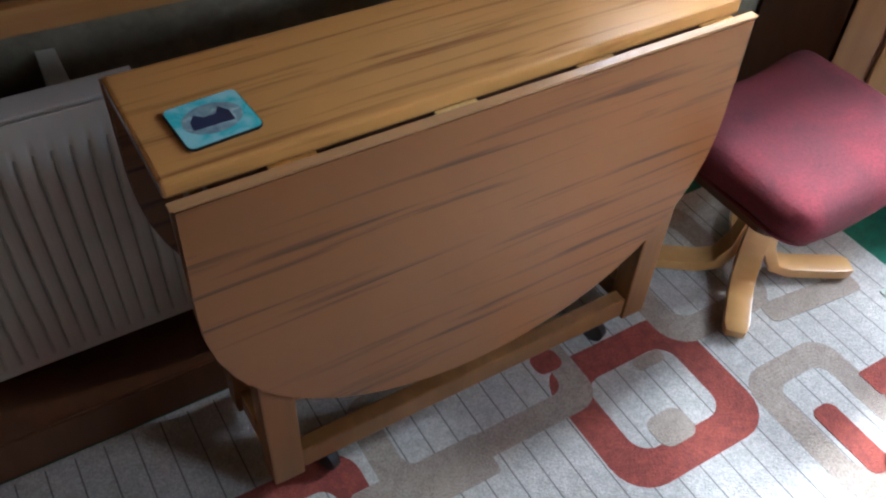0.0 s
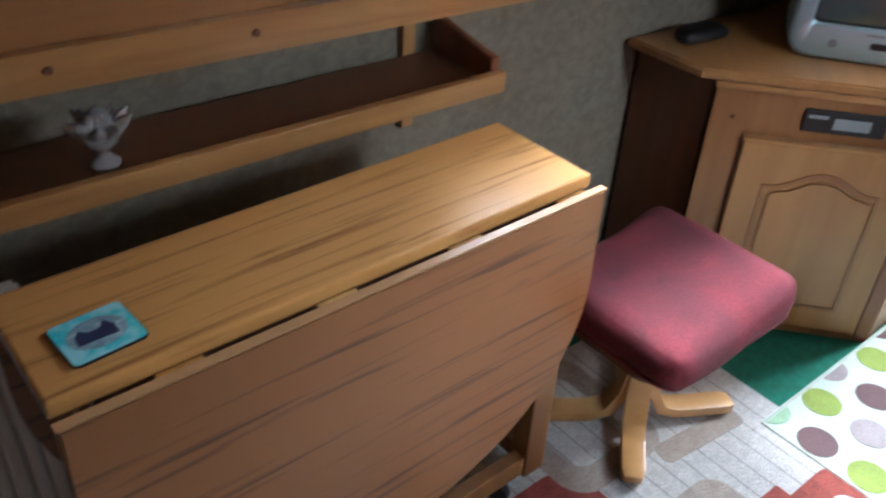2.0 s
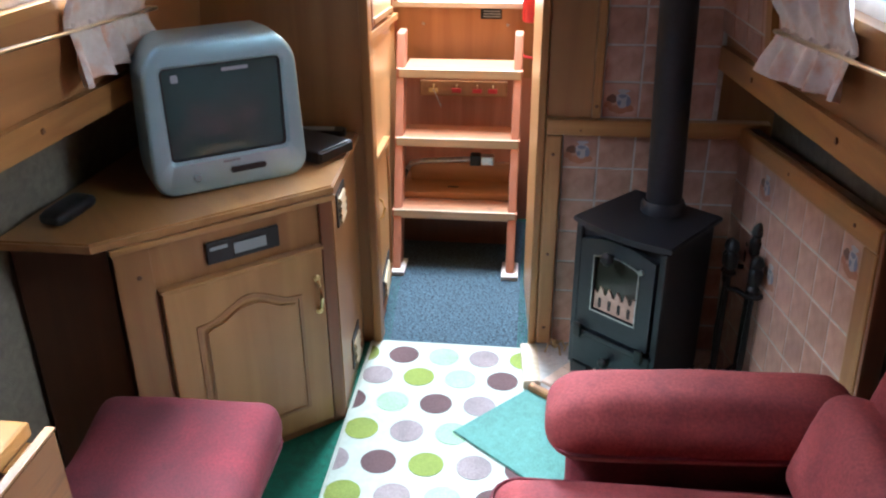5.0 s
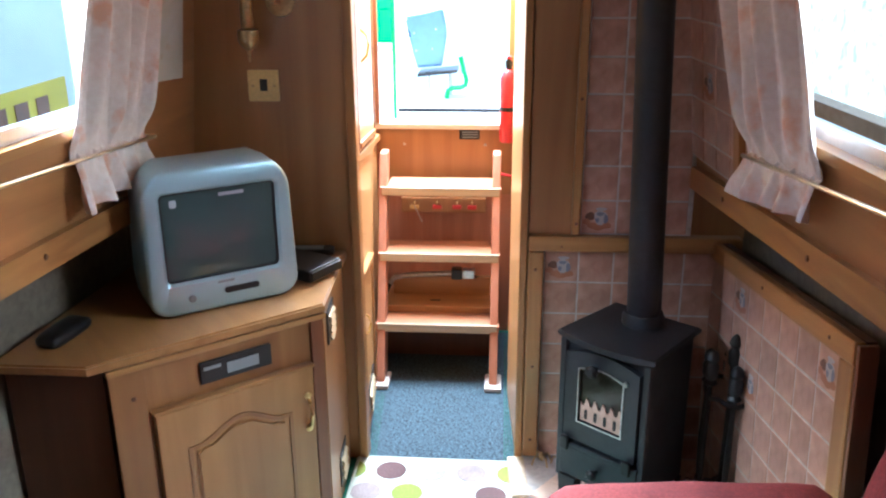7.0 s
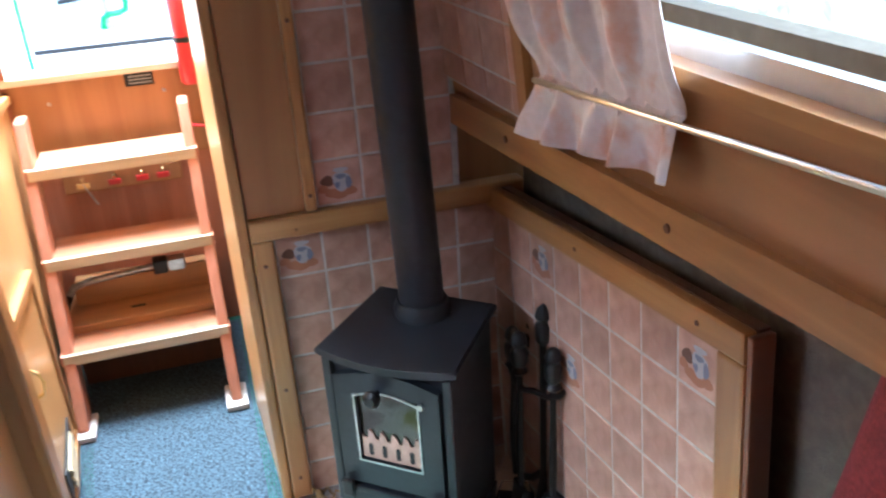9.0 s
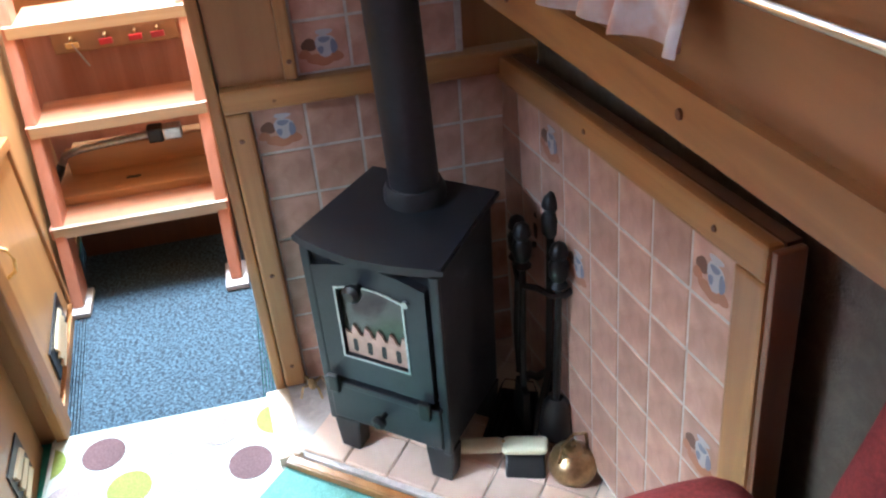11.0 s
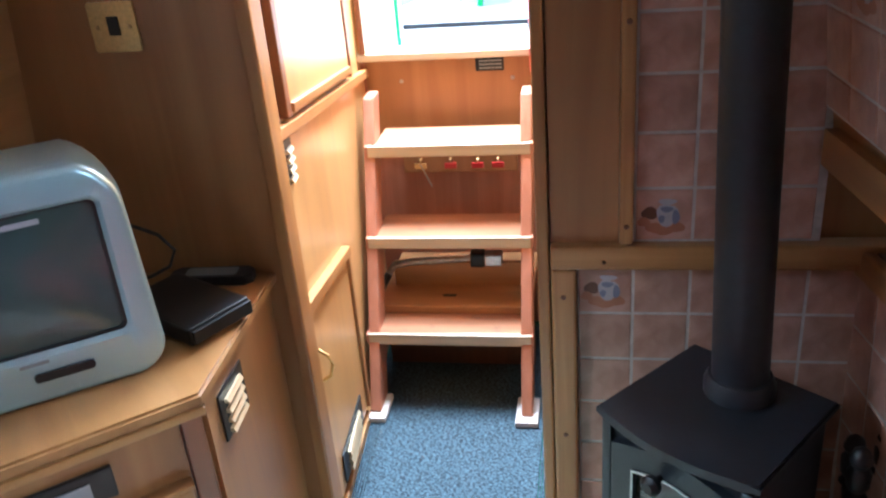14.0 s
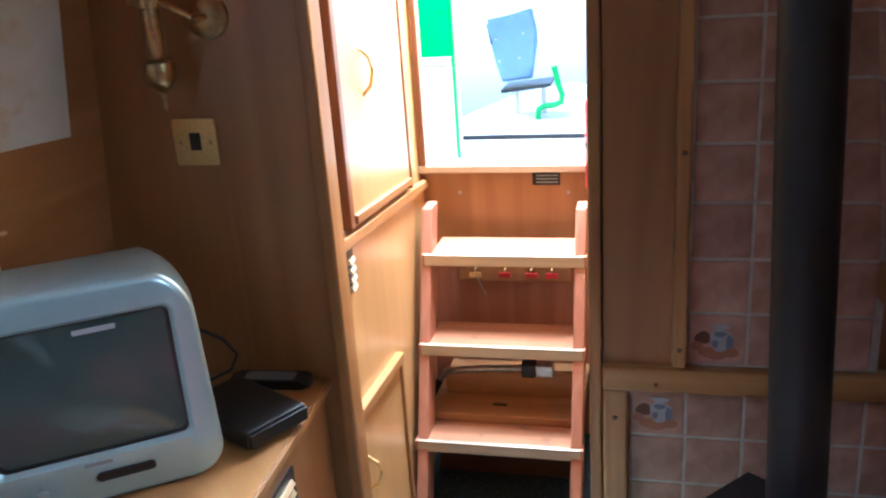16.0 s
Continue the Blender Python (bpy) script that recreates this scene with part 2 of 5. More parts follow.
GREEN_PAINT = mat("green_gloss_paint", (0.015, 0.30, 0.065), 0.3, dark=(0.012, 0.25, 0.055), scale=(5, 5, 5))
RED_PAINT = mat("red_gloss_paint", (0.55, 0.02, 0.025), 0.3, dark=(0.45, 0.015, 0.02), scale=(5, 5, 5))
PAPER = mat("map_paper", (0.55, 0.56, 0.53), 0.7, dark=(0.50, 0.49, 0.42), scale=(10, 10, 10), spots=(16, 0.60, (0.48, 0.40, 0.28)))
DECK = mat("painted_deck", (0.62, 0.63, 0.62), 0.6, dark=(0.5, 0.51, 0.5), scale=(6, 6, 6))
STONE = mat("bank_stone", (0.62, 0.66, 0.62), 0.85, dark=(0.22, 0.36, 0.30), scale=(9, 9, 9), blend=(0.35, 0.6), bump=0.6, bump_scale=14)
WATER = mat("canal_water", (0.05, 0.07, 0.06), 0.08, dark=(0.04, 0.055, 0.05), scale=(3, 3, 3), bump=0.2, bump_scale=5)
NAVY = flat("blue_canvas", (0.16, 0.27, 0.42), 0.8)
# blue cabin side made pale: outdoor glare put into the colour
BLUE_SUNLIT = flat("sunlit_blue_paint", (0.72, 0.78, 0.82), 0.4)
YELLOW = flat("yellow_panel", (0.72, 0.55, 0.05), 0.4)
GLASS = bpy.data.materials.new("window_glass")
GLASS.use_nodes = True
gb = GLASS.node_tree.nodes["Principled BSDF"]
gb.inputs["Transmission Weight"].default_value, gb.inputs["Roughness"].default_value, gb.inputs["IOR"].default_value = 1.0, 0.0, 1.02
CRYSTAL = bpy.data.materials.new("clear_crystal")
CRYSTAL.use_nodes = True
gb = CRYSTAL.node_tree.nodes["Principled BSDF"]
gb.inputs["Transmission Weight"].default_value, gb.inputs["Roughness"].default_value, gb.inputs["IOR"].default_value = 0.8, 0.08, 1.5

# ---- mesh helpers ----


def mesh_object(name, bm, material, smooth=False):
    bmesh.ops.recalc_face_normals(bm, faces=bm.faces)
    me = bpy.data.meshes.new(name)
    bm.to_mesh(me)
    bm.free()
    me.materials.append(material)
    if smooth:
        for p in me.polygons:
            p.use_smooth = True
        me.set_sharp_from_angle(angle=radians(40))
    return new(name, me)


def part(name, bm, material, parent, label="", smooth=False, m=None):
    ob = mesh_object(name, bm, material, smooth)
    ob.parent = parent
    if m is not None:
        ob.matrix_local = m
    return tagged(ob, label)


def thing(name, label, category, m=None, group="", kind=""):
    ob = new(name)
    ob.empty_display_size = 0.05
    if m is not None:
        ob.matrix_world = m
    return tagged(ob, label, category, group, kind)


def solid(name, bm, material, label, category, kind="", m=None, smooth=False, group=""):
    ob = mesh_object(name, bm, material, smooth)
    if m is not None:
        ob.matrix_world = m
    return tagged(ob, label, category, group, kind)


def bevel(bm, w, seg=2):
    if w:
        bmesh.ops.bevel(bm, geom=bm.edges[:], offset=w, segments=seg, affect="EDGES", profile=0.6)
    return bm


def box(x0, x1, y0, y1, z0, z1, r=0.0, seg=2):
    bm = bmesh.new()
    bmesh.ops.create_cube(bm, size=1, matrix=Matrix.LocRotScale(((x0 + x1) / 2, (y0 + y1) / 2, (z0 + z1) / 2), None, (x1 - x0, y1 - y0, z1 - z0)))
    return bevel(bm, r, seg)


def hexa(c, r=0.0):
    """Eight corners: four below and four above, in the same turn."""
    bm = bmesh.new()
    v = [bm.verts.new(p) for p in c]
    for f in ((3, 2, 1, 0), (4, 5, 6, 7), (0, 1, 5, 4), (1, 2, 6, 5), (2, 3, 7, 6), (3, 0, 4, 7)):
        bm.faces.new([v[i] for i in f])
    return bevel(bm, r)


def prism(outline, z0, z1, r=0.0, m=None, hole=None):
    """A plan outline raised from z0 to z1; hole: an inner outline with as many points."""
    bm = bmesh.new()
    lo = [bm.verts.new((x, y, z0)) for x, y in outline]
    hi = [bm.verts.new((x, y, z1)) for x, y in outline]
    n = len(outline)
    for i in range(n):
        bm.faces.new((lo[i], lo[(i + 1) % n], hi[(i + 1) % n], hi[i]))
    if hole:
        l2 = [bm.verts.new((x, y, z0)) for x, y in hole]
        h2 = [bm.verts.new((x, y, z1)) for x, y in hole]
        for i in range(n):
            j = (i + 1) % n
            bm.faces.new((l2[j], l2[i], h2[i], h2[j]))
            bm.faces.new((hi[i], hi[j], h2[j], h2[i]))
            bm.faces.new((lo[j], lo[i], l2[i], l2[j]))
    else:
        bm.faces.new(lo[::-1])
        bm.faces.new(hi)
        if r:
            bmesh.ops.bevel(bm, geom=[e for e in bm.edges if abs(e.verts[0].co.z - e.verts[1].co.z) < 1e-6], offset=r, segments=2, affect="EDGES")
    if m is not None:
        bm.transform(m)
    return bm


def rounded(w, h, r, n=6, x=0, y=0):
    pts = []
    for cx, cy, a in ((w / 2 - r, h / 2 - r, 0), (-w / 2 + r, h / 2 - r, 90), (-w / 2 + r, -h / 2 + r, 180), (w / 2 - r, -h / 2 + r, 270)):
        for i in range(n + 1):
            t = radians(a + 90 * i / n)
            pts.append((x + cx + r * math.cos(t), y + cy + r * math.sin(t)))
    return pts


def tube(points, radius, sides=10, cap=True):
    """A round bar along points; radius: a number or one for each point."""
    bm = bmesh.new()
    pts = [Vector(p) for p in points]
    rad = radius if isinstance(radius, (list, tuple)) else [radius] * len(pts)
    rings = []
    up = Vector((0.13, 0.21, 1)).normalized()
    for i, p in enumerate(pts):
        d = (pts[min(i + 1, len(pts) - 1)] - pts[max(i - 1, 0)]).normalized()
        a = d.cross(up)
        if a.length < 0.05:
            a = d.cross(Vector((1, 0, 0)))
        a.normalize()
        b = d.cross(a).normalized()
        rings.append([bm.verts.new(p + rad[i] * (math.cos(2 * math.pi * k / sides) * a + math.sin(2 * math.pi * k / sides) * b)) for k in range(sides)])
    for r0, r1 in zip(rings, rings[1:]):
        for k in range(sides):
            bm.faces.new((r0[k], r0[(k + 1) % sides], r1[(k + 1) % sides], r1[k]))
    if cap:
        bm.faces.new(rings[0][::-1])
        bm.faces.new(rings[-1])
    return bm


def turned(profile, sides=20, m=None):
    """A turned body from (radius, height) pairs."""
    bm = bmesh.new()
    rings = [[bm.verts.new((max(r, 0.0004) * math.cos(2 * math.pi * k / sides), max(r, 0.0004) * math.sin(2 * math.pi * k / sides), z)) for k in range(sides)] for r, z in profile]
    for r0, r1 in zip(rings, rings[1:]):
        for k in range(sides):
            bm.faces.new((r0[k], r0[(k + 1) % sides], r1[(k + 1) % sides], r1[k]))
    bm.faces.new(rings[0][::-1])
    bm.faces.new(rings[-1])
    if m is not None:
        bm.transform(m)
    return bm


def join(*bms):
    out = bmesh.new()
    for b in bms:
        me = bpy.data.meshes.new("tmp")
        b.to_mesh(me)
        b.free()
        out.from_mesh(me)
        bpy.data.meshes.remove(me)
    return out


def surface(nu, nv, f, thick=0.0):
    """A sheet of nu by nv cells through f(u, v); with thick, a closed body."""
    bm = bmesh.new()
    g = [[bm.verts.new(f(i / nu, j / nv)) for j in range(nv + 1)] for i in range(nu + 1)]
    for i in range(nu):
        for j in range(nv):
            bm.faces.new((g[i][j], g[i + 1][j], g[i + 1][j + 1], g[i][j + 1]))
    if thick:
        bmesh.ops.recalc_face_normals(bm, faces=bm.faces)
        bmesh.ops.solidify(bm, geom=bm.faces[:], thickness=thick)
    return bm


def cushion(w, d, h, r, bulge=0.0, n=14, sag=0.0):
    """A soft block centred on x and y, from z = 0 up to h, domed by bulge and dished by sag."""
    bm = bmesh.new()
    bmesh.ops.create_cube(bm, size=1)
    bmesh.ops.subdivide_edges(bm, edges=bm.edges[:], cuts=n, use_grid_fill=True)
    for v in bm.verts:
        u, t, s = v.co.x * 2, v.co.y * 2, v.co.z * 2
        p = Vector((u * w / 2, t * d / 2, s * h / 2))
        c = Vector((max(-w / 2 + r, min(w / 2 - r, p.x)), max(-d / 2 + r, min(d / 2 - r, p.y)), max(-h / 2 + r, min(h / 2 - r, p.z))))
        q = p - c
        if q.length > 1e-6:
            p = c + q.normalized() * r
        k = (1 - u * u) * (1 - t * t)
        p.z += (bulge if s > 0 else -bulge * 0.3) * k * abs(s)
        p.z += sag * (u * u - 0.5)
        p += Vector((noise.noise(p * 9), noise.noise(p * 9 + Vector((5, 0, 0))), noise.noise(p * 9 + Vector((0, 5, 0))))) * 0.004
        v.co = p + Vector((0, 0, h / 2))
    return bm

# ---- the cabin: x runs to the bow steps, the sides draw in towards the bow ----
BULK = 2.33          # cabin face of the bulkhead
CEIL = 1.92


def beam_y(side, x):
    return side * ((0.85 - 0.096 * x) if side > 0 else (0.975 - 0.102 * x))


def upper_y(side, x, z):
    return beam_y(side, x) + side * (0.018 - 0.10 * (z - 1.0))


def beam_z(x):
    """Top of the starboard beam, which falls towards the bow."""
    return 1.0 - 0.04 * (x - 1.58)


def rod_z(side, x):
    """Height of the curtain rod."""
    return 1.115 - 0.05 * (x - 1.67) if side > 0 else 1.126 - 0.08 * (x - 1.524)


def lower_y(side, x):
    return beam_y(side, x) + side * 0.17


def side_piece(side, x0, x1, z0, z1, fn, thick):
    za, zb = (z0(x0), z0(x1)) if callable(z0) else (z0, z0)
    lo = [(x0, fn(x0, za), za), (x1, fn(x1, zb), zb), (x1, fn(x1, zb) + side * thick, zb), (x0, fn(x0, za) + side * thick, za)]
    hi = [(x0, fn(x0, z1), z1), (x1, fn(x1, z1), z1), (x1, fn(x1, z1) + side * thick, z1), (x0, fn(x0, z1) + side * thick, z1)]
    return hexa(lo + hi)


# floor and ceiling
solid("floor", prism([(-1.7, -1.36), (BULK + 0.05, -0.95), (3.34, -0.42), (3.34, 0.42), (BULK + 0.05, 0.85), (-1.7, 1.23)], -0.05, 0.0), GREEN, "dark green carpeted cabin floor", "floor", "structure")
solid("ceiling", prism([(-1.7, beam_y(-1, -1.7)), (2.70, beam_y(-1, 2.70)), (2.70, beam_y(1, 2.70)), (-1.7, beam_y(1, -1.7))], CEIL, CEIL + 0.05), PLY_X, "varnished wooden cabin ceiling", "ceiling", "structure")
solid("wall_aft", box(-1.75, -1.70, -1.25, 1.15, 0, CEIL), PLY, "varnished plywood wall closing the cabin", "wall", "structure")

WIN = {1: (1.02, 1.96, 1.18, 1.62), -1: (0.90, 1.87, 1.188, 1.62)}
for side, nm in ((1, "port"), (-1, "starboard")):
    up = lambda x, z, s=side: upper_y(s, x, z)
    low = lambda x, z, s=side: lower_y(s, x)
    wx0, wx1, wz0, wz1 = WIN[side]
    solid("wall_lower_" + nm, side_piece(side, -1.7, BULK, 0.0, 0.965 if side > 0 else 1.2, low, 0.05), LINING, "grey-beige carpet lining under the gunwale", "wall", "structure")
    wall = thing("wall_upper_" + nm, "varnished orange plywood cabin side with a window", "wall", kind="structure")
    part("panel_below", side_piece(side, -1.7, BULK, 0.9705 if side > 0 else (lambda x: beam_z(x) - 0.02), wz0, up, 0.05), PLY_X, wall)
    part("panel_above", side_piece(side, -1.7, BULK, wz1, CEIL, up, 0.05), PLY_X, wall)
    part("panel_fore", side_piece(side, wx1, BULK, wz0, wz1, up, 0.05), PLY_X, wall)
    part("panel_aft", side_piece(side, -1.7, wx0, wz0, wz1, up, 0.05), PLY_X, wall)
    # gunwale beam with dark plugs
    beam = thing("gunwale_beam_" + nm, "varnished pine beam along the gunwale", "beam", kind="structure")
    if side > 0:
        part("beam", side_piece(side, -1.7, BULK - 0.02, 0.908, 0.970, lambda x, z, s=side: beam_y(s, x), 0.22), PINE, beam)
    else:
        bx0, bx1, ya, yb = -1.7, BULK - 0.026, beam_y(-1, -1.7), beam_y(-1, BULK - 0.026)
        part("beam", hexa([(bx0, ya, beam_z(bx0) - 0.06), (bx1, yb, beam_z(bx1) - 0.06), (bx1, yb - 0.2, beam_z(bx1) - 0.06), (bx0, ya - 0.2, beam_z(bx0) - 0.06), (bx0, ya, beam_z(bx0)), (bx1, yb, beam_z(bx1)), (bx1, yb - 0.2, beam_z(bx1)), (bx0, ya - 0.2, beam_z(bx0))]), PINE, beam)
    for px in (0.25, 0.555, 1.11, 1.58, 2.05):
        part("plug", turned([(0.007, 0), (0.006, 0.003)], 10, pose(px, beam_y(side, px), 0.942 if side > 0 else beam_z(px) - 0.03, 90 * side, 0, 0)), CAB_SIDE, beam)
    # window: metal frame, pane, wooden sill lining
    win = thing("window_1" if side > 0 else "window_2", "aluminium-framed cabin window letting in bright daylight", "window", kind="structure")
    fr = 0.03
    for n2, a in (("frame_bottom", (wx0, wx1, wz0, wz0 + fr)), ("frame_top", (wx0, wx1, wz1 - fr, wz1)), ("frame_end", (wx0, wx0 + fr, wz0 + fr, wz1 - fr)), ("frame_end", (wx1 - fr, wx1, wz0 + fr, wz1 - fr))):
        part(n2, side_piece(side, *a, lambda x, z, s=side: upper_y(s, x, z) + s * 0.022, 0.022), ALU, win)
    pane = part("pane", side_piece(side, wx0 + fr, wx1 - fr, wz0 + fr, wz1 - fr, lambda x, z, s=side: upper_y(s, x, z) + s * 0.03, 0.004), GLASS, win)
    pane.visible_shadow = False
    part("sill", side_piece(side, wx0 - 0.02, wx1 + 0.02, wz0 - 0.022, wz0, lambda x, z, s=side: upper_y(s, x, z) - s * 0.012, 0.012), PINE, win)
    # brass curtain rod along the lower edge
    rod = thing("curtain_rod", "thin brass rod holding the curtain against the cabin side", "curtain rod", group="curtain rods")
    rx0, rx1 = (0.66, 2.04) if side > 0 else (0.0, 1.90)
    part("bar", tube([(x, upper_y(side, x, rod_z(side, x)) - side * 0.03, rod_z(side, x)) for x in (rx0, rx1)], 0.0048, 10), ROD, rod, smooth=True)
    for x in (rx0 + 0.01, rx1 - 0.01):
        rz = rod_z(side, x)
        part("bracket", tube([(x, upper_y(side, x, rz) + side * 0.002, rz), (x, upper_y(side, x, rz) - side * 0.034, rz)], 0.005, 8), ROD, rod)


def curtain(side, x0, x1, folds, seed, slant, low0, low1):
    """A hanging curtain, held behind its rod and flaring below it to low0 (at x0) and low1 (at x1)."""
    c = thing("curtain", "cream curtain with faded orange flowers gathered behind a rod", "curtain", group="window curtains")

    def f(u, v):
        zb = low0 + (low1 - low0) * u + 0.006 * math.sin(u * folds * 2 * math.pi + 1)
        z = 1.70 - v * (1.70 - zb)
        rz = rod_z(side, x0 + (x1 - x0) * u)
        k = math.exp(-((z - rz) / 0.05) ** 2)
        xm = (x0 + x1) / 2 + slant * max(0, z - rz)
        x = xm + (u - 0.5) * (x1 - x0) * (1 - 0.10 * k)
        amp = 0.024 * (1 - 0.72 * k)
        w = amp * math.sin(u * folds * 2 * math.pi + seed + 0.7 * math.sin(2.2 * v + seed + 5 * u)) + 0.005 * math.sin(u * 43 + v * 7)
        off = 0.018 - 0.012 * k if z > rz else 0.012 + (rz - z) * 0.22
        return (x, upper_y(side, x, z) - side * (max(off + w, 0.015) + 0.010 * (z < rz)), z)
    part("cloth", surface(80, 60, f, 0.0016), CURTAIN, c, smooth=True)
    return c


curtain(1, 1.68, 2.03, 4.5, 0.5, 0.20, 0.995, 1.022)
curtain(1, 0.70, 1.00, 4.5, 2.0, -0.02, 1.035, 1.05)
curtain(-1, 1.522, 1.925, 4.0, 1.2, 0.24, 1.052, 1.003)

# bulkhead: wooden panels either side of the passage
bl = thing("wall_bulkhead_port", "varnished brown plywood bulkhead beside the passage", "wall", kind="structure")
ACROSS = Matrix(((0, 0, 1, 0), (1, 0, 0, 0), (0, 1, 0, 0), (0, 0, 0, 1)))     # an outline in y and z, raised along x
part("panel", prism([(0.205, 0), (0.80, 0), (0.80, 0.95), (0.66, 0.95), (0.575, CEIL), (0.205, CEIL)], BULK, BULK + 0.03, m=ACROSS), PLY, bl)
part("edge_post", box(BULK - 0.012, BULK + 0.045, 0.178, 0.2045, 0, CEIL, 0.005), PINE_Z, bl, "worn pine corner post")
br = thing("wall_bulkhead_starboard", "tiled and panelled bulkhead behind the stove", "wall", kind="structure")
part("panel", prism([(-0.305, 0), (-0.305, CEIL), (-0.70, CEIL), (-0.79, 1.03), (-0.95, 1.03), (-0.95, 0)], BULK + 0.018, BULK + 0.05, m=ACROSS), PLY, br)
part("upper_board", box(BULK - 0.004, BULK + 0.0175, -0.425, -0.307, 0.763, CEIL), PLY, br, "plain brown plywood board")
part("edge_post", box(BULK - 0.012, BULK + 0.05, -0.304, -0.282, 0, CEIL, 0.005), PINE_Z, br, "bright pine corner post")
part("batten_upright", box(BULK - 0.022, BULK + 0.0175, -0.450, -0.4255, 0.765, CEIL, 0.006), PINE_Z, br)
part("batten_across", box(BULK - 0.024, BULK + 0.0175, -0.90, -0.306, 0.716, 0.762, 0.006), PINE_Y, br)
part("batten_upright", box(BULK - 0.022, BULK + 0.0175, -0.352, -0.3065, 0.04, 0.7155, 0.006), PINE_Z, br)
for py, pz in ((-0.328, 0.66), (-0.328, 0.35), (-0.328, 0.10), (-0.40, 0.732), (-0.66, 0.732), (-0.438, 0.80), (-0.438, 1.15)):
    part("plug", turned([(0.005, 0), (0.004, 0.002)], 8, pose(BULK - 0.022, py, pz, 0, -90, 0)), CAB_SIDE, br)

# passage to the bow doors
END = 3.32


def pass_y(x):
    return 0.20 + (x - 2.36) * 0.075


pl = thing("wall_passage_port", "pale varnished plywood passage side with small cupboard doors", "wall", kind="structure")
x0, x1 = BULK + 0.046, END
part("panel_low", hexa([(x0, pass_y(x0), 0), (x1, pass_y(x1), 0), (x1, pass_y(x1) + .03, 0), (x0, pass_y(x0) + .03, 0), (x0, pass_y(x0), 0.95), (x1, pass_y(x1), 0.825), (x1, pass_y(x1) + .03, 0.825), (x0, pass_y(x0) + .03, 0.95)]), PLY_PALE, pl)
part("panel_high", hexa([(x0, pass_y(x0) + .006, 0.95), (x1, pass_y(x1) + .006, 0.825), (x1, pass_y(x1) + .03, 0.825), (x0, pass_y(x0) + .03, 0.95), (x0, pass_y(x0) + .006, CEIL), (x1, pass_y(x1) + .006, CEIL), (x1, pass_y(x1) + .03, CEIL), (x0, pass_y(x0) + .03, CEIL)]), PLY_PALE, pl)


def on_pass(xa, xb, za0, za1, zb0, zb1, out):
    """A strip on the passage side from xa to xb, its lower and upper height at both ends."""
    ya, yb = pass_y(xa), pass_y(xb)
    return hexa([(xa, ya - out, za0), (xb, yb - out, zb0), (xb, yb + .004, zb0), (xa, ya + .004, za0), (xa, ya - out, za1), (xb, yb - out, zb1), (xb, yb + .004, zb1), (xa, ya + .004, za1)], 0.003)


part("dado_rail", on_pass(x0, x1, 0.943, 0.968, 0.815, 0.840, 0.016), PINE, pl)
part("upright_trim", on_pass(2.455, 2.485, 0.965, CEIL, 0.962, CEIL, 0.016), RED_WOOD, pl, "dark mahogany upright trim")
part("upright_trim", on_pass(3.09, 3.105, 0.875, CEIL, 0.873, CEIL, 0.014), RED_WOOD, pl)
part("skirting", on_pass(x0, x1, 0, 0.03, 0, 0.03, 0.012), PINE, pl)
up_door = thing("cupboard_door", "pale plywood upper cupboard door with a brass pull", "cupboard door", group="passage cupboard doors")
part("door_panel", on_pass(2.49, 3.085, 0.962, 1.85, 0.885, 1.85, 0.010), PLY_PALE, up_door)
part("bottom_moulding", on_pass(2.50, 3.08, 0.964, 0.984, 0.889, 0.909, 0.018), PINE, up_door)
part("handle", tube([(2.67, pass_y(2.67) - 0.009, 1.20), (2.67, pass_y(2.67) - 0.028, 1.22), (2.67, pass_y(2.67) - 0.034, 1.25), (2.67, pass_y(2.67) - 0.028, 1.28), (2.67, pass_y(2.67) - 0.009, 1.30)], 0.004, 8), BRASS, up_door, smooth=True)
lo_door = thing("cupboard_door", "pale plywood lower cupboard door with raised moulding and brass pull", "cupboard door", group="passage cupboard doors")
part("door_panel", on_pass(2.378, 2.775, 0.05, 0.575, 0.05, 0.505, 0.008), PLY_PALE, lo_door)
part("top_moulding", on_pass(2.377, 2.79, 0.576, 0.602, 0.506, 0.532, 0.020), PINE, lo_door)
part("side_moulding", on_pass(2.776, 2.795, 0.05, 0.505, 0.05, 0.502, 0.016), PINE_Z, lo_door)
part("handle", tube([(2.42, pass_y(2.42) - 0.007, 0.385), (2.42, pass_y(2.42) - 0.028, 0.40), (2.42, pass_y(2.42) - 0.034, 0.425), (2.42, pass_y(2.42) - 0.028, 0.45), (2.42, pass_y(2.42) - 0.007, 0.465)], 0.004, 8), BRASS, lo_door, smooth=True)


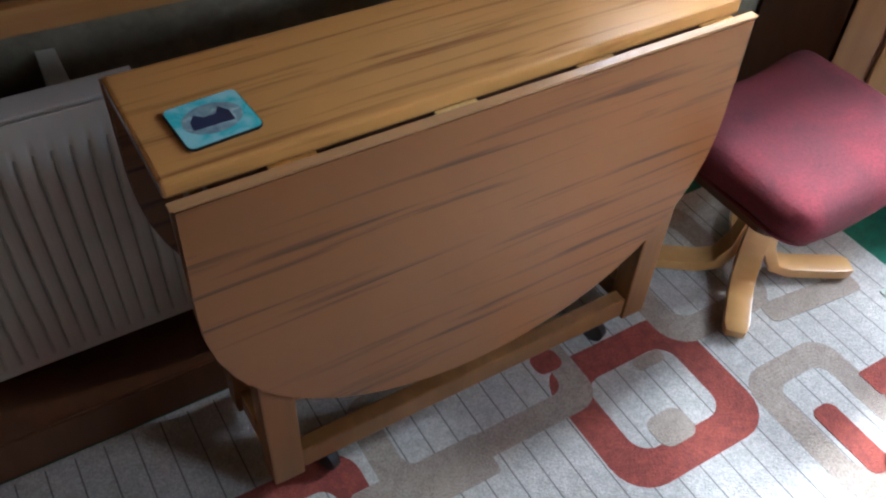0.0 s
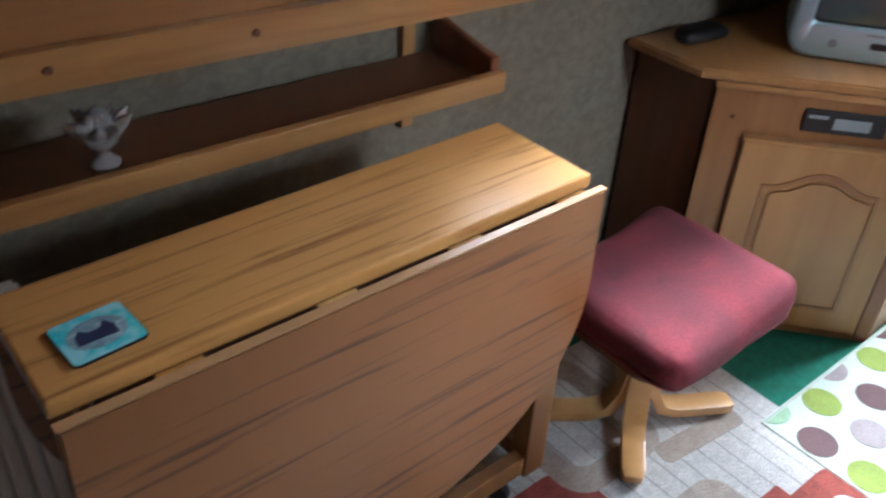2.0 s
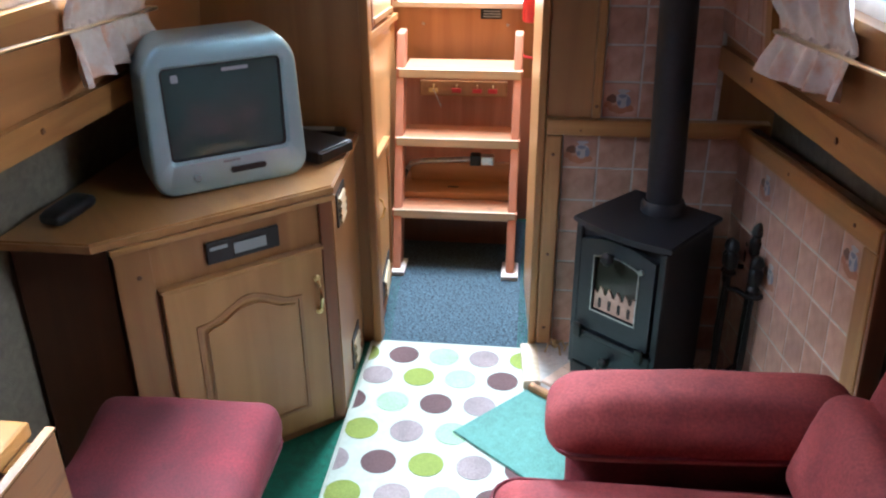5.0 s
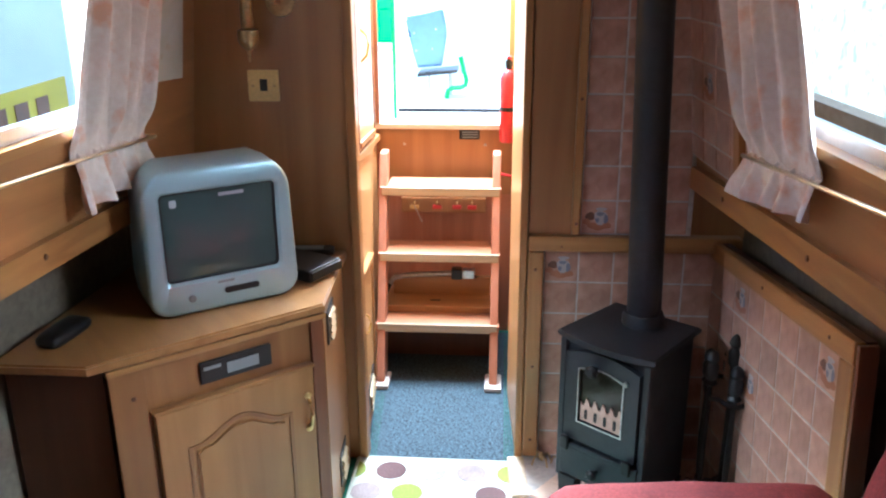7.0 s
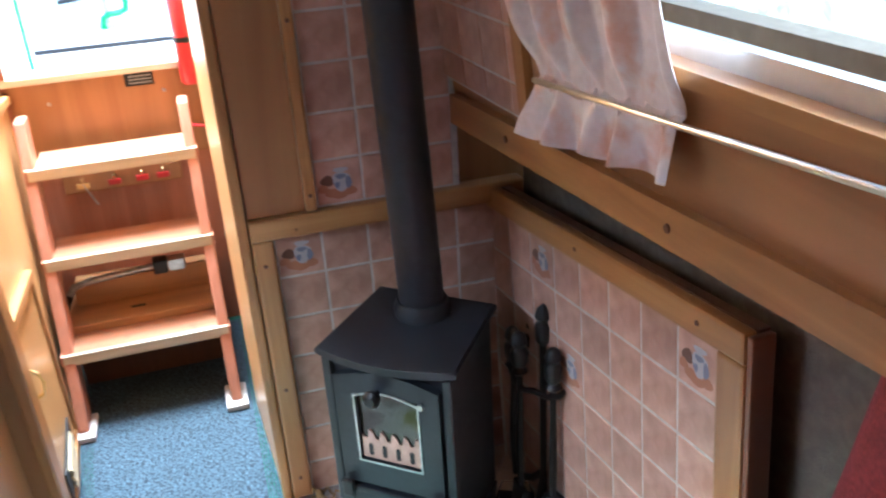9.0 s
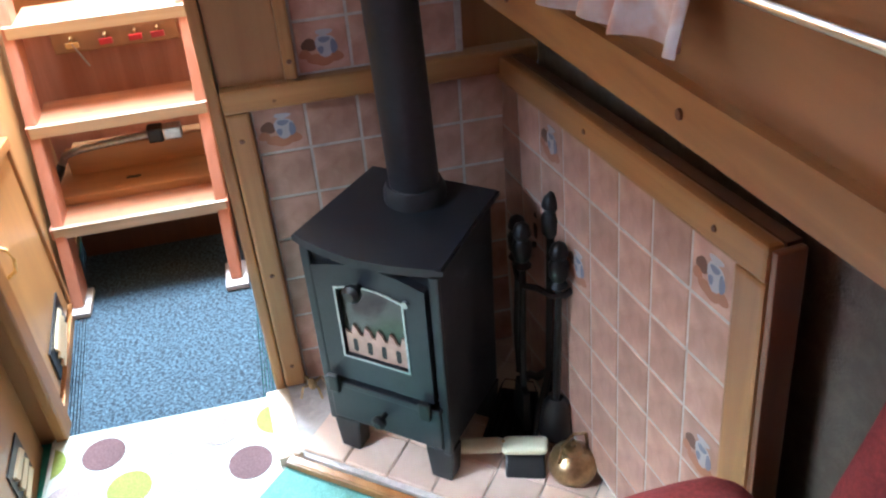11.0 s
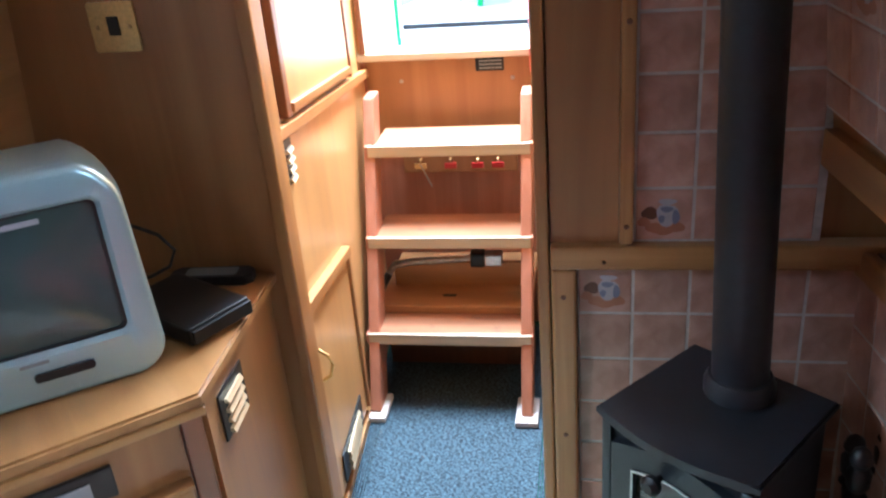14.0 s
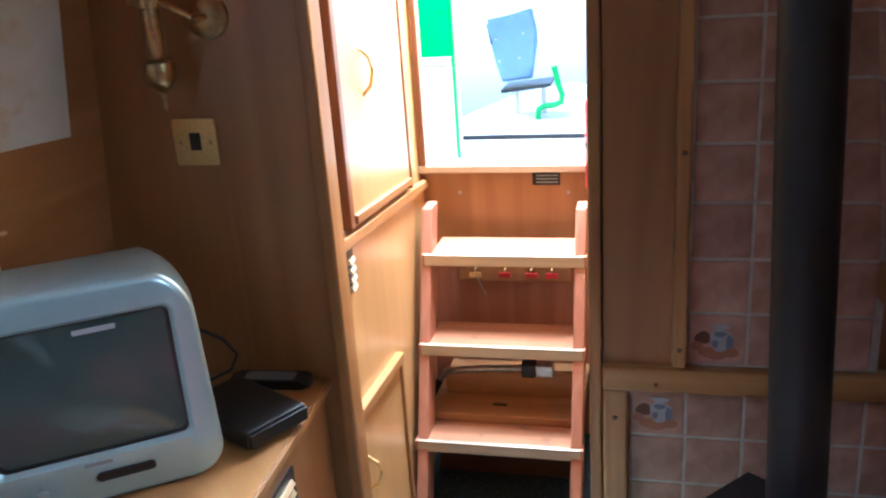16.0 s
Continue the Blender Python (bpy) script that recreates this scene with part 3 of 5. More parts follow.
def louvre(name, xa, xb, za, zb, y_at, out, n):
    v = thing(name, "small louvred brass vent with worn edges", "vent", group="brass vents")
    part("back_plate", hexa([(xa, y_at(xa) - out, za), (xb, y_at(xb) - out, za), (xb, y_at(xb), za), (xa, y_at(xa), za), (xa, y_at(xa) - out, zb), (xb, y_at(xb) - out, zb), (xb, y_at(xb), zb), (xa, y_at(xa), zb)]), CAST, v)
    h = (zb - za) / (n + 0.6)
    mx = (xb - xa) * 0.16
    for i in range(n):
        z = za + h * (i + 0.35)
        part("slat", hexa([(xa + mx, y_at(xa) - out - 0.009, z), (xb - mx, y_at(xb) - out - 0.009, z), (xb - mx, y_at(xb) - out + 0.001, z), (xa + mx, y_at(xa) - out + 0.001, z), (xa + mx, y_at(xa) - out - 0.004, z + h * 0.40), (xb - mx, y_at(xb) - out - 0.004, z + h * 0.40), (xb - mx, y_at(xb) - out + 0.001, z + h * 0.40), (xa + mx, y_at(xa) - out + 0.001, z + h * 0.40)]), BRASS_PALE, v)
    return v


louvre("vent", 2.425, 2.480, 0.835, 0.925, pass_y, 0.004, 4)
louvre("vent", 2.46, 2.70, 0.065, 0.145, lambda x: pass_y(x) - 0.009, 0.004, 3)
pr = thing("wall_passage_starboard", "varnished plywood side of the passage", "wall", kind="structure")
part("panel", box(BULK + 0.051, END, -0.31, -0.285, 0, CEIL), PLY_PALE, pr)
part("door_leaf", hexa([(2.381, -0.2845, 0.02), (2.381, -0.2835, 0.02), (2.76, -0.2600, 0.02), (2.76, -0.2845, 0.02), (2.381, -0.2845, CEIL), (2.381, -0.2835, CEIL), (2.76, -0.2600, CEIL), (2.76, -0.2845, CEIL)]), PLY_PALE, pr, "folded-back honey pine door leaf")
# end of the passage under the bow doors
we = thing("wall_bow", "varnished plywood riser below the open bow doors", "wall", kind="structure")
part("riser_panel", box(END, END + 0.03, -0.40, 0.40, 0, 0.857), LADDER, we)
part("upper_riser", box(END - 0.006, END - 0.0005, -0.285, 0.262, 0.60, 0.862), PLY, we)
part("sill", box(END - 0.03, END + 0.07, -0.30, 0.29, 0.864, 0.886, 0.004), NOSING, we, "worn pale wooden sill")
part("jamb", box(END - 0.02, END + 0.05, 0.262, 0.315, 0.887, CEIL, 0.004), PLY_PALE, we)
part("jamb", box(END - 0.02, END + 0.05, -0.30, -0.245, 0.887, CEIL, 0.004), PLY_PALE, we)
part("jamb_strip", box(END - 0.03, END - 0.021, 0.252, 0.266, 0.887, CEIL), RED_WOOD, we)

# ---- floor coverings ----
mat_blue = thing("door_mat", "blue-grey ribbed mat lying in the passage", "mat")
part("field", prism([(BULK - 0.02, -0.245), (3.28, -0.245), (3.28, 0.215), (BULK - 0.02, 0.150)], 0.001, 0.008), BLUE, mat_blue)
part("ribbed_border", join(*[box(BULK - 0.02, 3.28, -0.280 + k * 0.0075, -0.275 + k * 0.0075, 0.001, 0.009) for k in range(5)]), BLUE, mat_blue)
part("ribbed_border", join(*[prism([(BULK - 0.02, 0.1505 + k * 0.0075), (3.28, 0.2155 + k * 0.0075), (3.28, 0.2205 + k * 0.0075), (BULK - 0.02, 0.1555 + k * 0.0075)], 0.001, 0.009) for k in range(5)]), BLUE, mat_blue)
rug2 = thing("spotted_rug", "white rug with brown, lime, mauve and mint spots", "rug")
R2 = pose(1.462, 0.209, 0.0, 0, 0, 0)
RW, RL = 0.492, 0.860
part("rug_body", prism([(-0.005, -RW), (0.60, -RW), (0.655, -0.491), (RL, -0.488), (RL + 0.004, 0), (-0.005, 0)], 0.0012, 0.0095, 0.003), DOT_BASE, rug2, m=R2)


def rug_edge(x):
    """The rug's edge draws in where it lies along the hearth."""
    return -RW if x < 0.60 else (-RW + (x - 0.60) / 0.055 * 0.001 if x < 0.655 else -0.491 + (x - 0.655) * 0.015)


spot_rows = ((0.046, -0.012, "mint brown lime pink mint"), (0.170, 0.049, "lime pink mint brown"), (0.293, -0.006, "pink brown lime pink brown"), (0.423, 0.049, "lime pink mint lime"),
             (0.551, -0.010, "brown mint brown pink lime"), (0.677, 0.049, "pink lime mint brown"), (0.790, -0.012, "lime brown mint pink lime"))
for cx, y0, names in spot_rows:
    for j, c in enumerate(names.split()):
        cy = -y0 - j * 0.124
        pts = []
        for k in range(26):
            a = 2 * math.pi * k / 26
            px, py = cx + 0.046 * math.cos(a), cy + 0.046 * math.sin(a)
            pts.append((min(max(px, 0.0), RL - 0.006), min(max(py, rug_edge(px) + 0.006), -0.006)))
        part("spot", prism(pts, 0.0085, 0.0106), DOT[c], rug2, m=R2)
part("binding", join(tube([(-0.004, 0.001, 0.006), (RL, 0.001, 0.006)], 0.0045, 6), tube([(-0.004, -RW, 0.006), (-0.004, 0, 0.006)], 0.0045, 6), tube([(RL, -0.488, 0.006), (RL + 0.004, 0.0, 0.006)], 0.0045, 6)), DOT_BASE, rug2, m=R2)
solid("hearth_mat", prism([(1.89, -0.09), (2.108, -0.292), (1.91, -0.57), (1.66, -0.36)], 0.0107, 0.0165, 0.002), TEAL, "pale teal carpet offcut before the hearth", "mat")

rug1 = thing("patterned_rug", "beige carved rug with rust and taupe rounded squares", "rug")
part("rug_body", box(-1.2, 1.536, -0.80, 0.66, 0.001, 0.007), RUG, rug1)


level = [0.0070]


def rise():
    """Each carved shape of the rug stands a hair above the last."""
    level[0] += 0.00012
    return level[0]


def ring_shape(cx, cy, w, h, band, rot, colour, name):
    o, i = rounded(w, h, min(w, h) * 0.24), rounded(w - 2 * band, h - 2 * band, min(w, h) * 0.13)
    part(name, prism(o, 0.0055, rise(), hole=i), colour, rug1, m=pose(cx, cy, 0, 0, 0, rot))


def blob(cx, cy, w, h, colour, rot=0, r=0.35):
    part("block", prism(rounded(w, h, min(w, h) * r), 0.0055, rise()), colour, rug1, m=pose(cx, cy, 0, 0, 0, rot))


# rust and taupe rounded squares, some of them open
ring_shape(0.835, 0.245, 0.345, 0.315, 0.068, 0, RUG_RED, "ring")
ring_shape(0.52, 0.405, 0.46, 0.235, 0.055, 0, RUG_TAUPE, "ring")
ring_shape(1.10, 0.485, 0.30, 0.36, 0.06, 0, RUG_TAUPE, "ring")
ring_shape(1.125, 0.035, 0.235, 0.32, 0.055, 0, RUG_TAUPE, "ring")
ring_shape(0.12, 0.32, 0.30, 0.24, 0.06, 0, RUG_RED, "ring")
ring_shape(1.36, -0.12, 0.26, 0.34, 0.06, 0, RUG_RED, "ring")
blob(0.70, 0.415, 0.06, 0.05, RUG_RED)
blob(0.82, 0.175, 0.085, 0.07, RUG_TAUPE)
blob(0.885, 0.318, 0.07, 0.03, RUG_TAUPE)
blob(1.105, -0.012, 0.055, 0.16, RUG_RED)
blob(1.28, 0.055, 0.09, 0.06, RUG_RED, 0, 0.1)
blob(1.31, 0.275, 0.25, 0.055, RUG_TAUPE, -6)
blob(0.36, 0.30, 0.26, 0.09, RUG_TAUPE, 0, 0.1)
blob(0.45, 0.12, 0.12, 0.08, RUG_TAUPE)
blob(0.15, 0.30, 0.10, 0.07, RUG_RED)
for gx in range(6):
    for gy in range(2):
        cx, cy = -0.95 + gx * 0.44, -0.62 + gy * 0.42
        ring_shape(cx, cy, 0.31, 0.28, 0.06, 0, RUG_RED if (gx + gy) % 2 == 0 else RUG_TAUPE, "ring")
        blob(cx + 0.05, cy + 0.03, 0.10, 0.07, RUG_TAUPE)
        blob(cx + 0.21, cy - 0.16, 0.08, 0.14, RUG_TAUPE if (gx + gy) % 2 == 0 else RUG_RED)
for gx in range(3):
    ring_shape(-0.95 + gx * 0.36, 0.30, 0.30, 0.26, 0.06, 0, RUG_TAUPE if gx % 2 else RUG_RED, "ring")
for i in range(53):
    lx = -1.18 + i * 0.051
    part("groove", box(lx, lx + 0.003, -0.79, 0.65, 0.0055, 0.00702), RUG_LINE, rug1)

# dark box added for the shade under the radiator along the port side
solid("shade_box", prism([(-1.69, 0.665), (0.95, 0.665), (0.95, lower_y(1, 0.95) - 0.002), (-1.69, lower_y(1, -1.69) - 0.002)], 0.0, 0.10, 0.004), CAB_SIDE, "dark box added for the shade along the foot of the wall", "boxing", "structure")

# ---- folded gateleg table ----
tb = thing("gateleg_table", "folded oak gateleg table with rounded drop leaf, on castors", "table", pose(0.06, 0.395, 0))
TW, TD = 0.86, 0.225


def leaf_outline(w, h, straight, n=28):
    pts = [(0, 0)]
    for i in range(n + 1):
        a = math.pi * i / n
        pts.append((w / 2 - w / 2 * math.cos(a), -straight - (h - straight) * math.sin(a) ** 0.93))
    pts.append((w, 0))
    return pts


part("tabletop", box(0, TW, 0, TD, 0.738, 0.762, 0.005), OAK_TOP, tb, "golden oak veneer top with worn varnish")
leaf_m = pose(0, -0.012, 0.742, 90, 0, 0)
# hanging leaves take the veneer with shade in its colour
part("drop_leaf", prism(leaf_outline(TW + 0.012, 0.535, 0.18), 0, 0.014, 0.004), OAK_LEAF_SHADED, tb, "reddish brown oak veneer leaf hanging down, its shade darkened into the colour", m=leaf_m)
part("leaf_edge", box(-0.001, TW + 0.013, -0.0268, -0.0115, 0.7405, 0.7445, 0.0015), OAK_EDGE, tb, "pale worn leaf edge")
part("drop_leaf", prism(leaf_outline(TW + 0.012, 0.545, 0.15), 0, 0.018, 0.004), OAK_LEAF_SHADED, tb, m=pose(0, TD + 0.030, 0.742, 90, 0, 0))
for hx in (0.12, 0.34, 0.56, 0.78):
    part("hinge", box(hx, hx + 0.06, -0.0095, -0.002, 0.7385, 0.7415), BRASS, tb, "narrow brass hinge")
part("apron", box(0.05, TW - 0.05, 0.004, 0.030, 0.66, 0.7375, 0.003), CAB_SIDE, tb)
part("apron", box(0.05, TW - 0.05, TD - 0.03, TD - 0.004, 0.66, 0.7375, 0.003), CAB_SIDE, tb)
for lx in (0.062, TW - 0.048):
    for ly in (0.006, TD - 0.052):
        part("leg", box(lx, lx + 0.055, ly, ly + 0.046, 0.052, 0.6595, 0.004), OAK_FRAME, tb)
part("stretcher", box(0.1175, TW - 0.0485, 0.010, 0.040, 0.062, 0.112, 0.004), OAK_FRAME, tb)
part("stretcher", box(0.1175, TW - 0.0485, TD - 0.044, TD - 0.012, 0.062, 0.112, 0.004), OAK_FRAME, tb)
part("gate_rail", box(0.10, 0.42, 0.048, 0.072, 0.20, 0.235, 0.003), OAK_FRAME, tb)
part("gate_upright", box(0.42, 0.46, 0.048, 0.074, 0.113, 0.66, 0.003), OAK_FRAME, tb)
part("side_rail", box(0.070, 0.100, 0.0525, TD - 0.0525, 0.062, 0.112, 0.003), OAK_FRAME, tb)
part("side_rail", box(TW - 0.036, TW - 0.006, 0.0525, TD - 0.0525, 0.062, 0.112, 0.003), OAK_FRAME, tb)
for cx in (0.165, TW - 0.10):
    for cy in (0.026, TD - 0.030):
        cas = part("castor", turned([(0.018, -0.011), (0.025, -0.008), (0.025, 0.008), (0.018, 0.011)], 16, pose(cx, cy, 0.032, 0, 90, 20)), BLACK, tb, "dark plastic castor", True)
        part("stem", tube([(cx, cy, 0.034), (cx, cy, 0.066)], 0.006, 8), STEEL, cas)
co = thing("coaster", "glossy turquoise coaster with a dark picture, on the table", "coaster", pose(0.149, 0.473, 0.7625, 0, 0, 4) @ Matrix.Scale(0.86, 4))
part("board", prism(rounded(0.108, 0.098, 0.01), 0, 0.004, 0.001), CAST, co)
part("printed_face", prism(rounded(0.105, 0.095, 0.009), 0.0041, 0.0047), mat("turquoise_print", (0.08, 0.50, 0.55), 0.25, dark=(0.30, 0.62, 0.66), scale=(30, 30, 30), blend=(0.4, 0.6)), co)
part("print_oval", prism([(0.042 * math.cos(a / 12 * math.pi), 0.033 * math.sin(a / 12 * math.pi)) for a in range(24)], 0.0048, 0.0052), mat("print_grey", (0.30, 0.42, 0.44), 0.25, dark=(0.16, 0.24, 0.30), scale=(60, 60, 60)), co)
part("print_shape", prism([(-0.032, -0.014), (0.025, -0.018), (0.026, 0.004), (0.016, 0.02), (0.008, 0.006), (-0.010, 0.006), (-0.020, 0.017), (-0.030, 0.004)], 0.0053, 0.0056), flat("print_navy", (0.02, 0.03, 0.08), 0.3), co)

# ---- radiator and shelf on the port side ----
rad = thing("radiator", "white ribbed panel radiator below the shelf", "radiator")
RX0, RX1, RY, RZ0, RZ1 = -0.75, 0.13, 0.775, 0.13, 0.625
nf = 33


def rad_face(u, v):
    x = RX0 + u * (RX1 - RX0)
    z = RZ0 + v * (RZ1 - RZ0)
    k = max(0.0, min(1.0, (v - 0.05) / 0.03)) * max(0.0, min(1.0, (0.88 - v) / 0.03))
    s = abs((u * nf) % 1.0 - 0.5)
    return (x, RY + 0.013 * k * math.exp(-(s / 0.13) ** 2), z)


part("front_panel", surface(nf * 10, 24, rad_face, 0.002), WHITE_MET, rad, smooth=True)
part("back_panel", box(RX0, RX1, RY + 0.045, RY + 0.055, RZ0, RZ1, 0.003), WHITE_MET, rad)
part("top_grille", box(RX0, RX1, RY + 0.001, RY + 0.055, RZ1 + 0.0005, RZ1 + 0.008, 0.003), WHITE_MET, rad)
for sx in (RX0 - 0.006, RX1 + 0.0005):
    part("end_cover", box(sx, sx + 0.006, RY, RY + 0.055, RZ0, RZ1, 0.002), WHITE_MET, rad)
for sx in (-0.5, 0.02):
    part("bracket", box(sx, sx + 0.03, RY + 0.0555, lower_y(1, sx) + 0.002, 0.30, 0.58), WHITE_MET, rad)

sh = thing("wall_shelf", "brown wooden shelf with a pine front lip below the beam", "shelf")
SXE = 1.02


def shelf_y(x):
    return 0.712 - 0.05 * (x - 1.0)


def strip(xa, xb, o0, o1, z0, z1, r=0.003):
    return hexa([(xa, shelf_y(xa) + o0, z0), (xb, shelf_y(xb) + o0, z0), (xb, shelf_y(xb) + o1, z0), (xa, shelf_y(xa) + o1, z0), (xa, shelf_y(xa) + o0, z1), (xb, shelf_y(xb) + o0, z1), (xb, shelf_y(xb) + o1, z1), (xa, shelf_y(xa) + o1, z1)], r)


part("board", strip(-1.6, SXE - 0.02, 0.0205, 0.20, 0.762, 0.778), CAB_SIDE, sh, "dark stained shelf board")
part("front_lip", strip(-1.6, SXE, 0.0, 0.020, 0.757, 0.797), PINE, sh)
part("end_board", hexa([(SXE - 0.0195, shelf_y(SXE) + 0.0205, 0.757), (SXE, shelf_y(SXE) + 0.0205, 0.757), (SXE, shelf_y(SXE) + 0.20, 0.757), (SXE - 0.0195, shelf_y(SXE) + 0.20, 0.757), (SXE - 0.0195, shelf_y(SXE) + 0.0205, 0.82), (SXE, shelf_y(SXE) + 0.0205, 0.82), (SXE, shelf_y(SXE) + 0.20, 0.85), (SXE - 0.0195, shelf_y(SXE) + 0.20, 0.85)], 0.003), RED_WOOD, sh)
for bx in (0.90, -0.9):
    part("bracket", hexa([(bx, shelf_y(bx) + 0.06, 0.7615), (bx + 0.022, shelf_y(bx) + 0.06, 0.7615), (bx + 0.022, shelf_y(bx) + 0.20, 0.64), (bx, shelf_y(bx) + 0.20, 0.64), (bx, shelf_y(bx) + 0.061, 0.7618), (bx + 0.022, shelf_y(bx) + 0.061, 0.7618), (bx + 0.022, shelf_y(bx) + 0.20, 0.7618), (bx, shelf_y(bx) + 0.20, 0.7618)]), RED_WOOD, sh)
    part("wall_batten", box(bx + 0.03, bx + 0.06, lower_y(1, bx) - 0.02, lower_y(1, bx) + 0.01, 0.62, 0.925), PINE_Z, sh)


def crystal(m, s, label):
    c = thing("glass_ornament", label, "ornament", m, "ornaments on the shelf")
    rnd = random.Random(int(s * 1000))
    part("base", turned([(0.018 * s, 0), (0.02 * s, 0.004), (0.014 * s, 0.012 * s), (0.006 * s, 0.02 * s)], 12), CRYSTAL, c, smooth=True)
    part("body", turned([(0.006 * s, 0.02 * s), (0.022 * s, 0.035 * s), (0.028 * s, 0.055 * s), (0.012 * s, 0.075 * s), (0.004, 0.085 * s)], 10), CRYSTAL, c)
    for i in range(9):
        a = i * 0.7 + rnd.random() * 0.4
        r1 = 0.035 + 0.015 * rnd.random()
        part("petal", turned([(0.003 * s, 0), (0.010 * s, 0.012 * s), (0.007 * s, 0.028 * s), (0.001, 0.04 * s)], 6, pose(0.012 * s * math.cos(a), 0.012 * s * math.sin(a), 0.045 * s, 40 + 25 * rnd.random(), 0, math.degrees(a) + 90)), CRYSTAL if i % 2 else ALU, c)
    return c


crystal(pose(0.30, shelf_y(0.3) + 0.075, 0.779), 1.15, "clear cut-glass ornament standing on the dark shelf")
crystal(pose(0.07, shelf_y(0.07) + 0.07, 0.779), 0.5, "small glass and silver ornament on the dark shelf")

# ---- footstool ----
st = thing("footstool", "burgundy velour footstool on bent beech feet", "footstool", pose(1.215, 0.402, 0))


part("seat", cushion(0.43, 0.385, 0.10, 0.045, 0.022, 16, 0.030), VELOUR, st, "burgundy velour padded seat", True, pose(-0.005, -0.005, 0.335, 0, 0, 2))
part("piping", tube([(x - 0.005, y - 0.005, 0.355 + 0.030 * ((x / 0.21) ** 2 - 0.5)) for x, y in rounded(0.418, 0.373, 0.045, 5) + [rounded(0.418, 0.373, 0.045, 5)[0]]], 0.004, 6), VELOUR, st, smooth=True)
part("seat_board", prism(rounded(0.34, 0.27, 0.05), 0.305, 0.330), CAB_SIDE, st)
part("hub", turned([(0.045, 0.26), (0.045, 0.304)], 16), CAST, st)


def bent_foot(angle, reach):
    prof = [(0.012, 0.285), (0.020, 0.20), (0.032, 0.11), (0.060, 0.052), (0.10, 0.036), (reach - 0.02, 0.030), (reach, 0.026)]
    bm = bmesh.new()
    hw, th = 0.026, 0.026
    rings = []
    for i, (r, z) in enumerate(prof):
        a, b = prof[max(i - 1, 0)], prof[min(i + 1, len(prof) - 1)]
        d = Vector((b[0] - a[0], b[1] - a[1])).normalized()
        nrm = Vector((-d.y, d.x))
        w = hw * (0.75 if i == len(prof) - 1 else 1)
        rings.append([bm.verts.new((r + nrm.x * s, y, max(z + nrm.y * s, 0.010))) for y, s in ((-w, -th / 2), (w, -th / 2), (w, th / 2), (-w, th / 2))])
    for r0, r1 in zip(rings, rings[1:]):
        for k in range(4):
            bm.faces.new((r0[k], r0[(k + 1) % 4], r1[(k + 1) % 4], r1[k]))
    bm.faces.new(rings[0][::-1])
    bm.faces.new(rings[-1])
    bevel(bm, 0.005)
    bm.transform(pose(0, 0, 0, 0, 0, angle))
    return bm


for ang, rc in ((-138, 0.195), (-28, 0.245), (45, 0.20), (140, 0.20)):
    part("foot", bent_foot(ang, rc), BEECH, st, "bent beech foot", True)

# ---- red armchair (seat towards the port side) ----
ac = thing("armchair", "red ribbed velour reclining armchair with padded arms", "armchair", pose(1.04, -0.55, 0))
part("seat_cushion", cushion(0.52, 0.60, 0.16, 0.06, 0.030, 14), VELOUR_R, ac, "", True, pose(-0.02, 0.03, 0.275))
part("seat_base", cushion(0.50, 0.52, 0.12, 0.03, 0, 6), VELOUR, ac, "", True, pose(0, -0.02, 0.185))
for sx in (-1, 1):
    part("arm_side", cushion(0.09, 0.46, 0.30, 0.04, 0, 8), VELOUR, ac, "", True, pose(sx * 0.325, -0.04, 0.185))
    part("arm_pad", cushion(0.185, 0.56, 0.125, 0.060, 0.022, 12), VELOUR_R, ac, "pinkish red rounded arm pad", True, pose(sx * 0.33, -0.05, 0.435, -3, 0, 0))
for sx in (-1, 1):
    part("arm_piping", tube([(sx * 0.33 + x, y - 0.05, 0.475 - 0.04 * y) for x, y in rounded(0.178, 0.552, 0.055, 5) + [rounded(0.178, 0.552, 0.055, 5)[0]]], 0.0045, 6), VELOUR, ac, "dark red piping", True)
part("seat_piping", tube([(x - 0.02, y + 0.03, 0.405) for x, y in rounded(0.512, 0.592, 0.055, 5) + [rounded(0.512, 0.592, 0.055, 5)[0]]], 0.0045, 6), VELOUR, ac, "", True)
part("backrest", cushion(0.56, 0.15, 0.58, 0.06, 0, 12), VELOUR_R, ac, "", True, pose(0, -0.315, 0.36, 12, 0, 0))
part("lumbar_roll", cushion(0.54, 0.13, 0.22, 0.055, 0.0, 10), VELOUR_R, ac, "", True, pose(0, -0.235, 0.42, 14, 0, 0))
part("pedestal", turned([(0.05, 0.03), (0.05, 0.19)], 18), CAST, ac, smooth=True)
part("base_ring", turned([(0.24, 0.0095), (0.25, 0.02), (0.24, 0.032), (0.05, 0.04)], 28), BEECH, ac, smooth=True)

# ---- corner television cabinet ----
F1, F2 = Vector((1.598, 0.613)), Vector((1.938, 0.222))
CT = 0.702
fd = (F2 - F1).normalized()
FL = (F2 - F1).length
fang = math.degrees(math.atan2(fd.y, fd.x))
cab = thing("corner_cabinet", "oak corner cabinet with an arched panel door", "cabinet", pose(F1.x, F1.y, 0, 0, 0, fang))
ci = cab.matrix_world.inverted()


def loc(x, y):
    v = ci @ Vector((x, y, 0))
    return (v.x, v.y)


part("top", prism([loc(*p) for p in ((1.560, 0.640), (1.560, 0.855), (BULK - 0.002, 0.785), (BULK - 0.002, 0.221), (1.932, 0.205))], CT - 0.024, CT, 0.005), CAB_TOP, cab, "oak cabinet top with moulded edge")
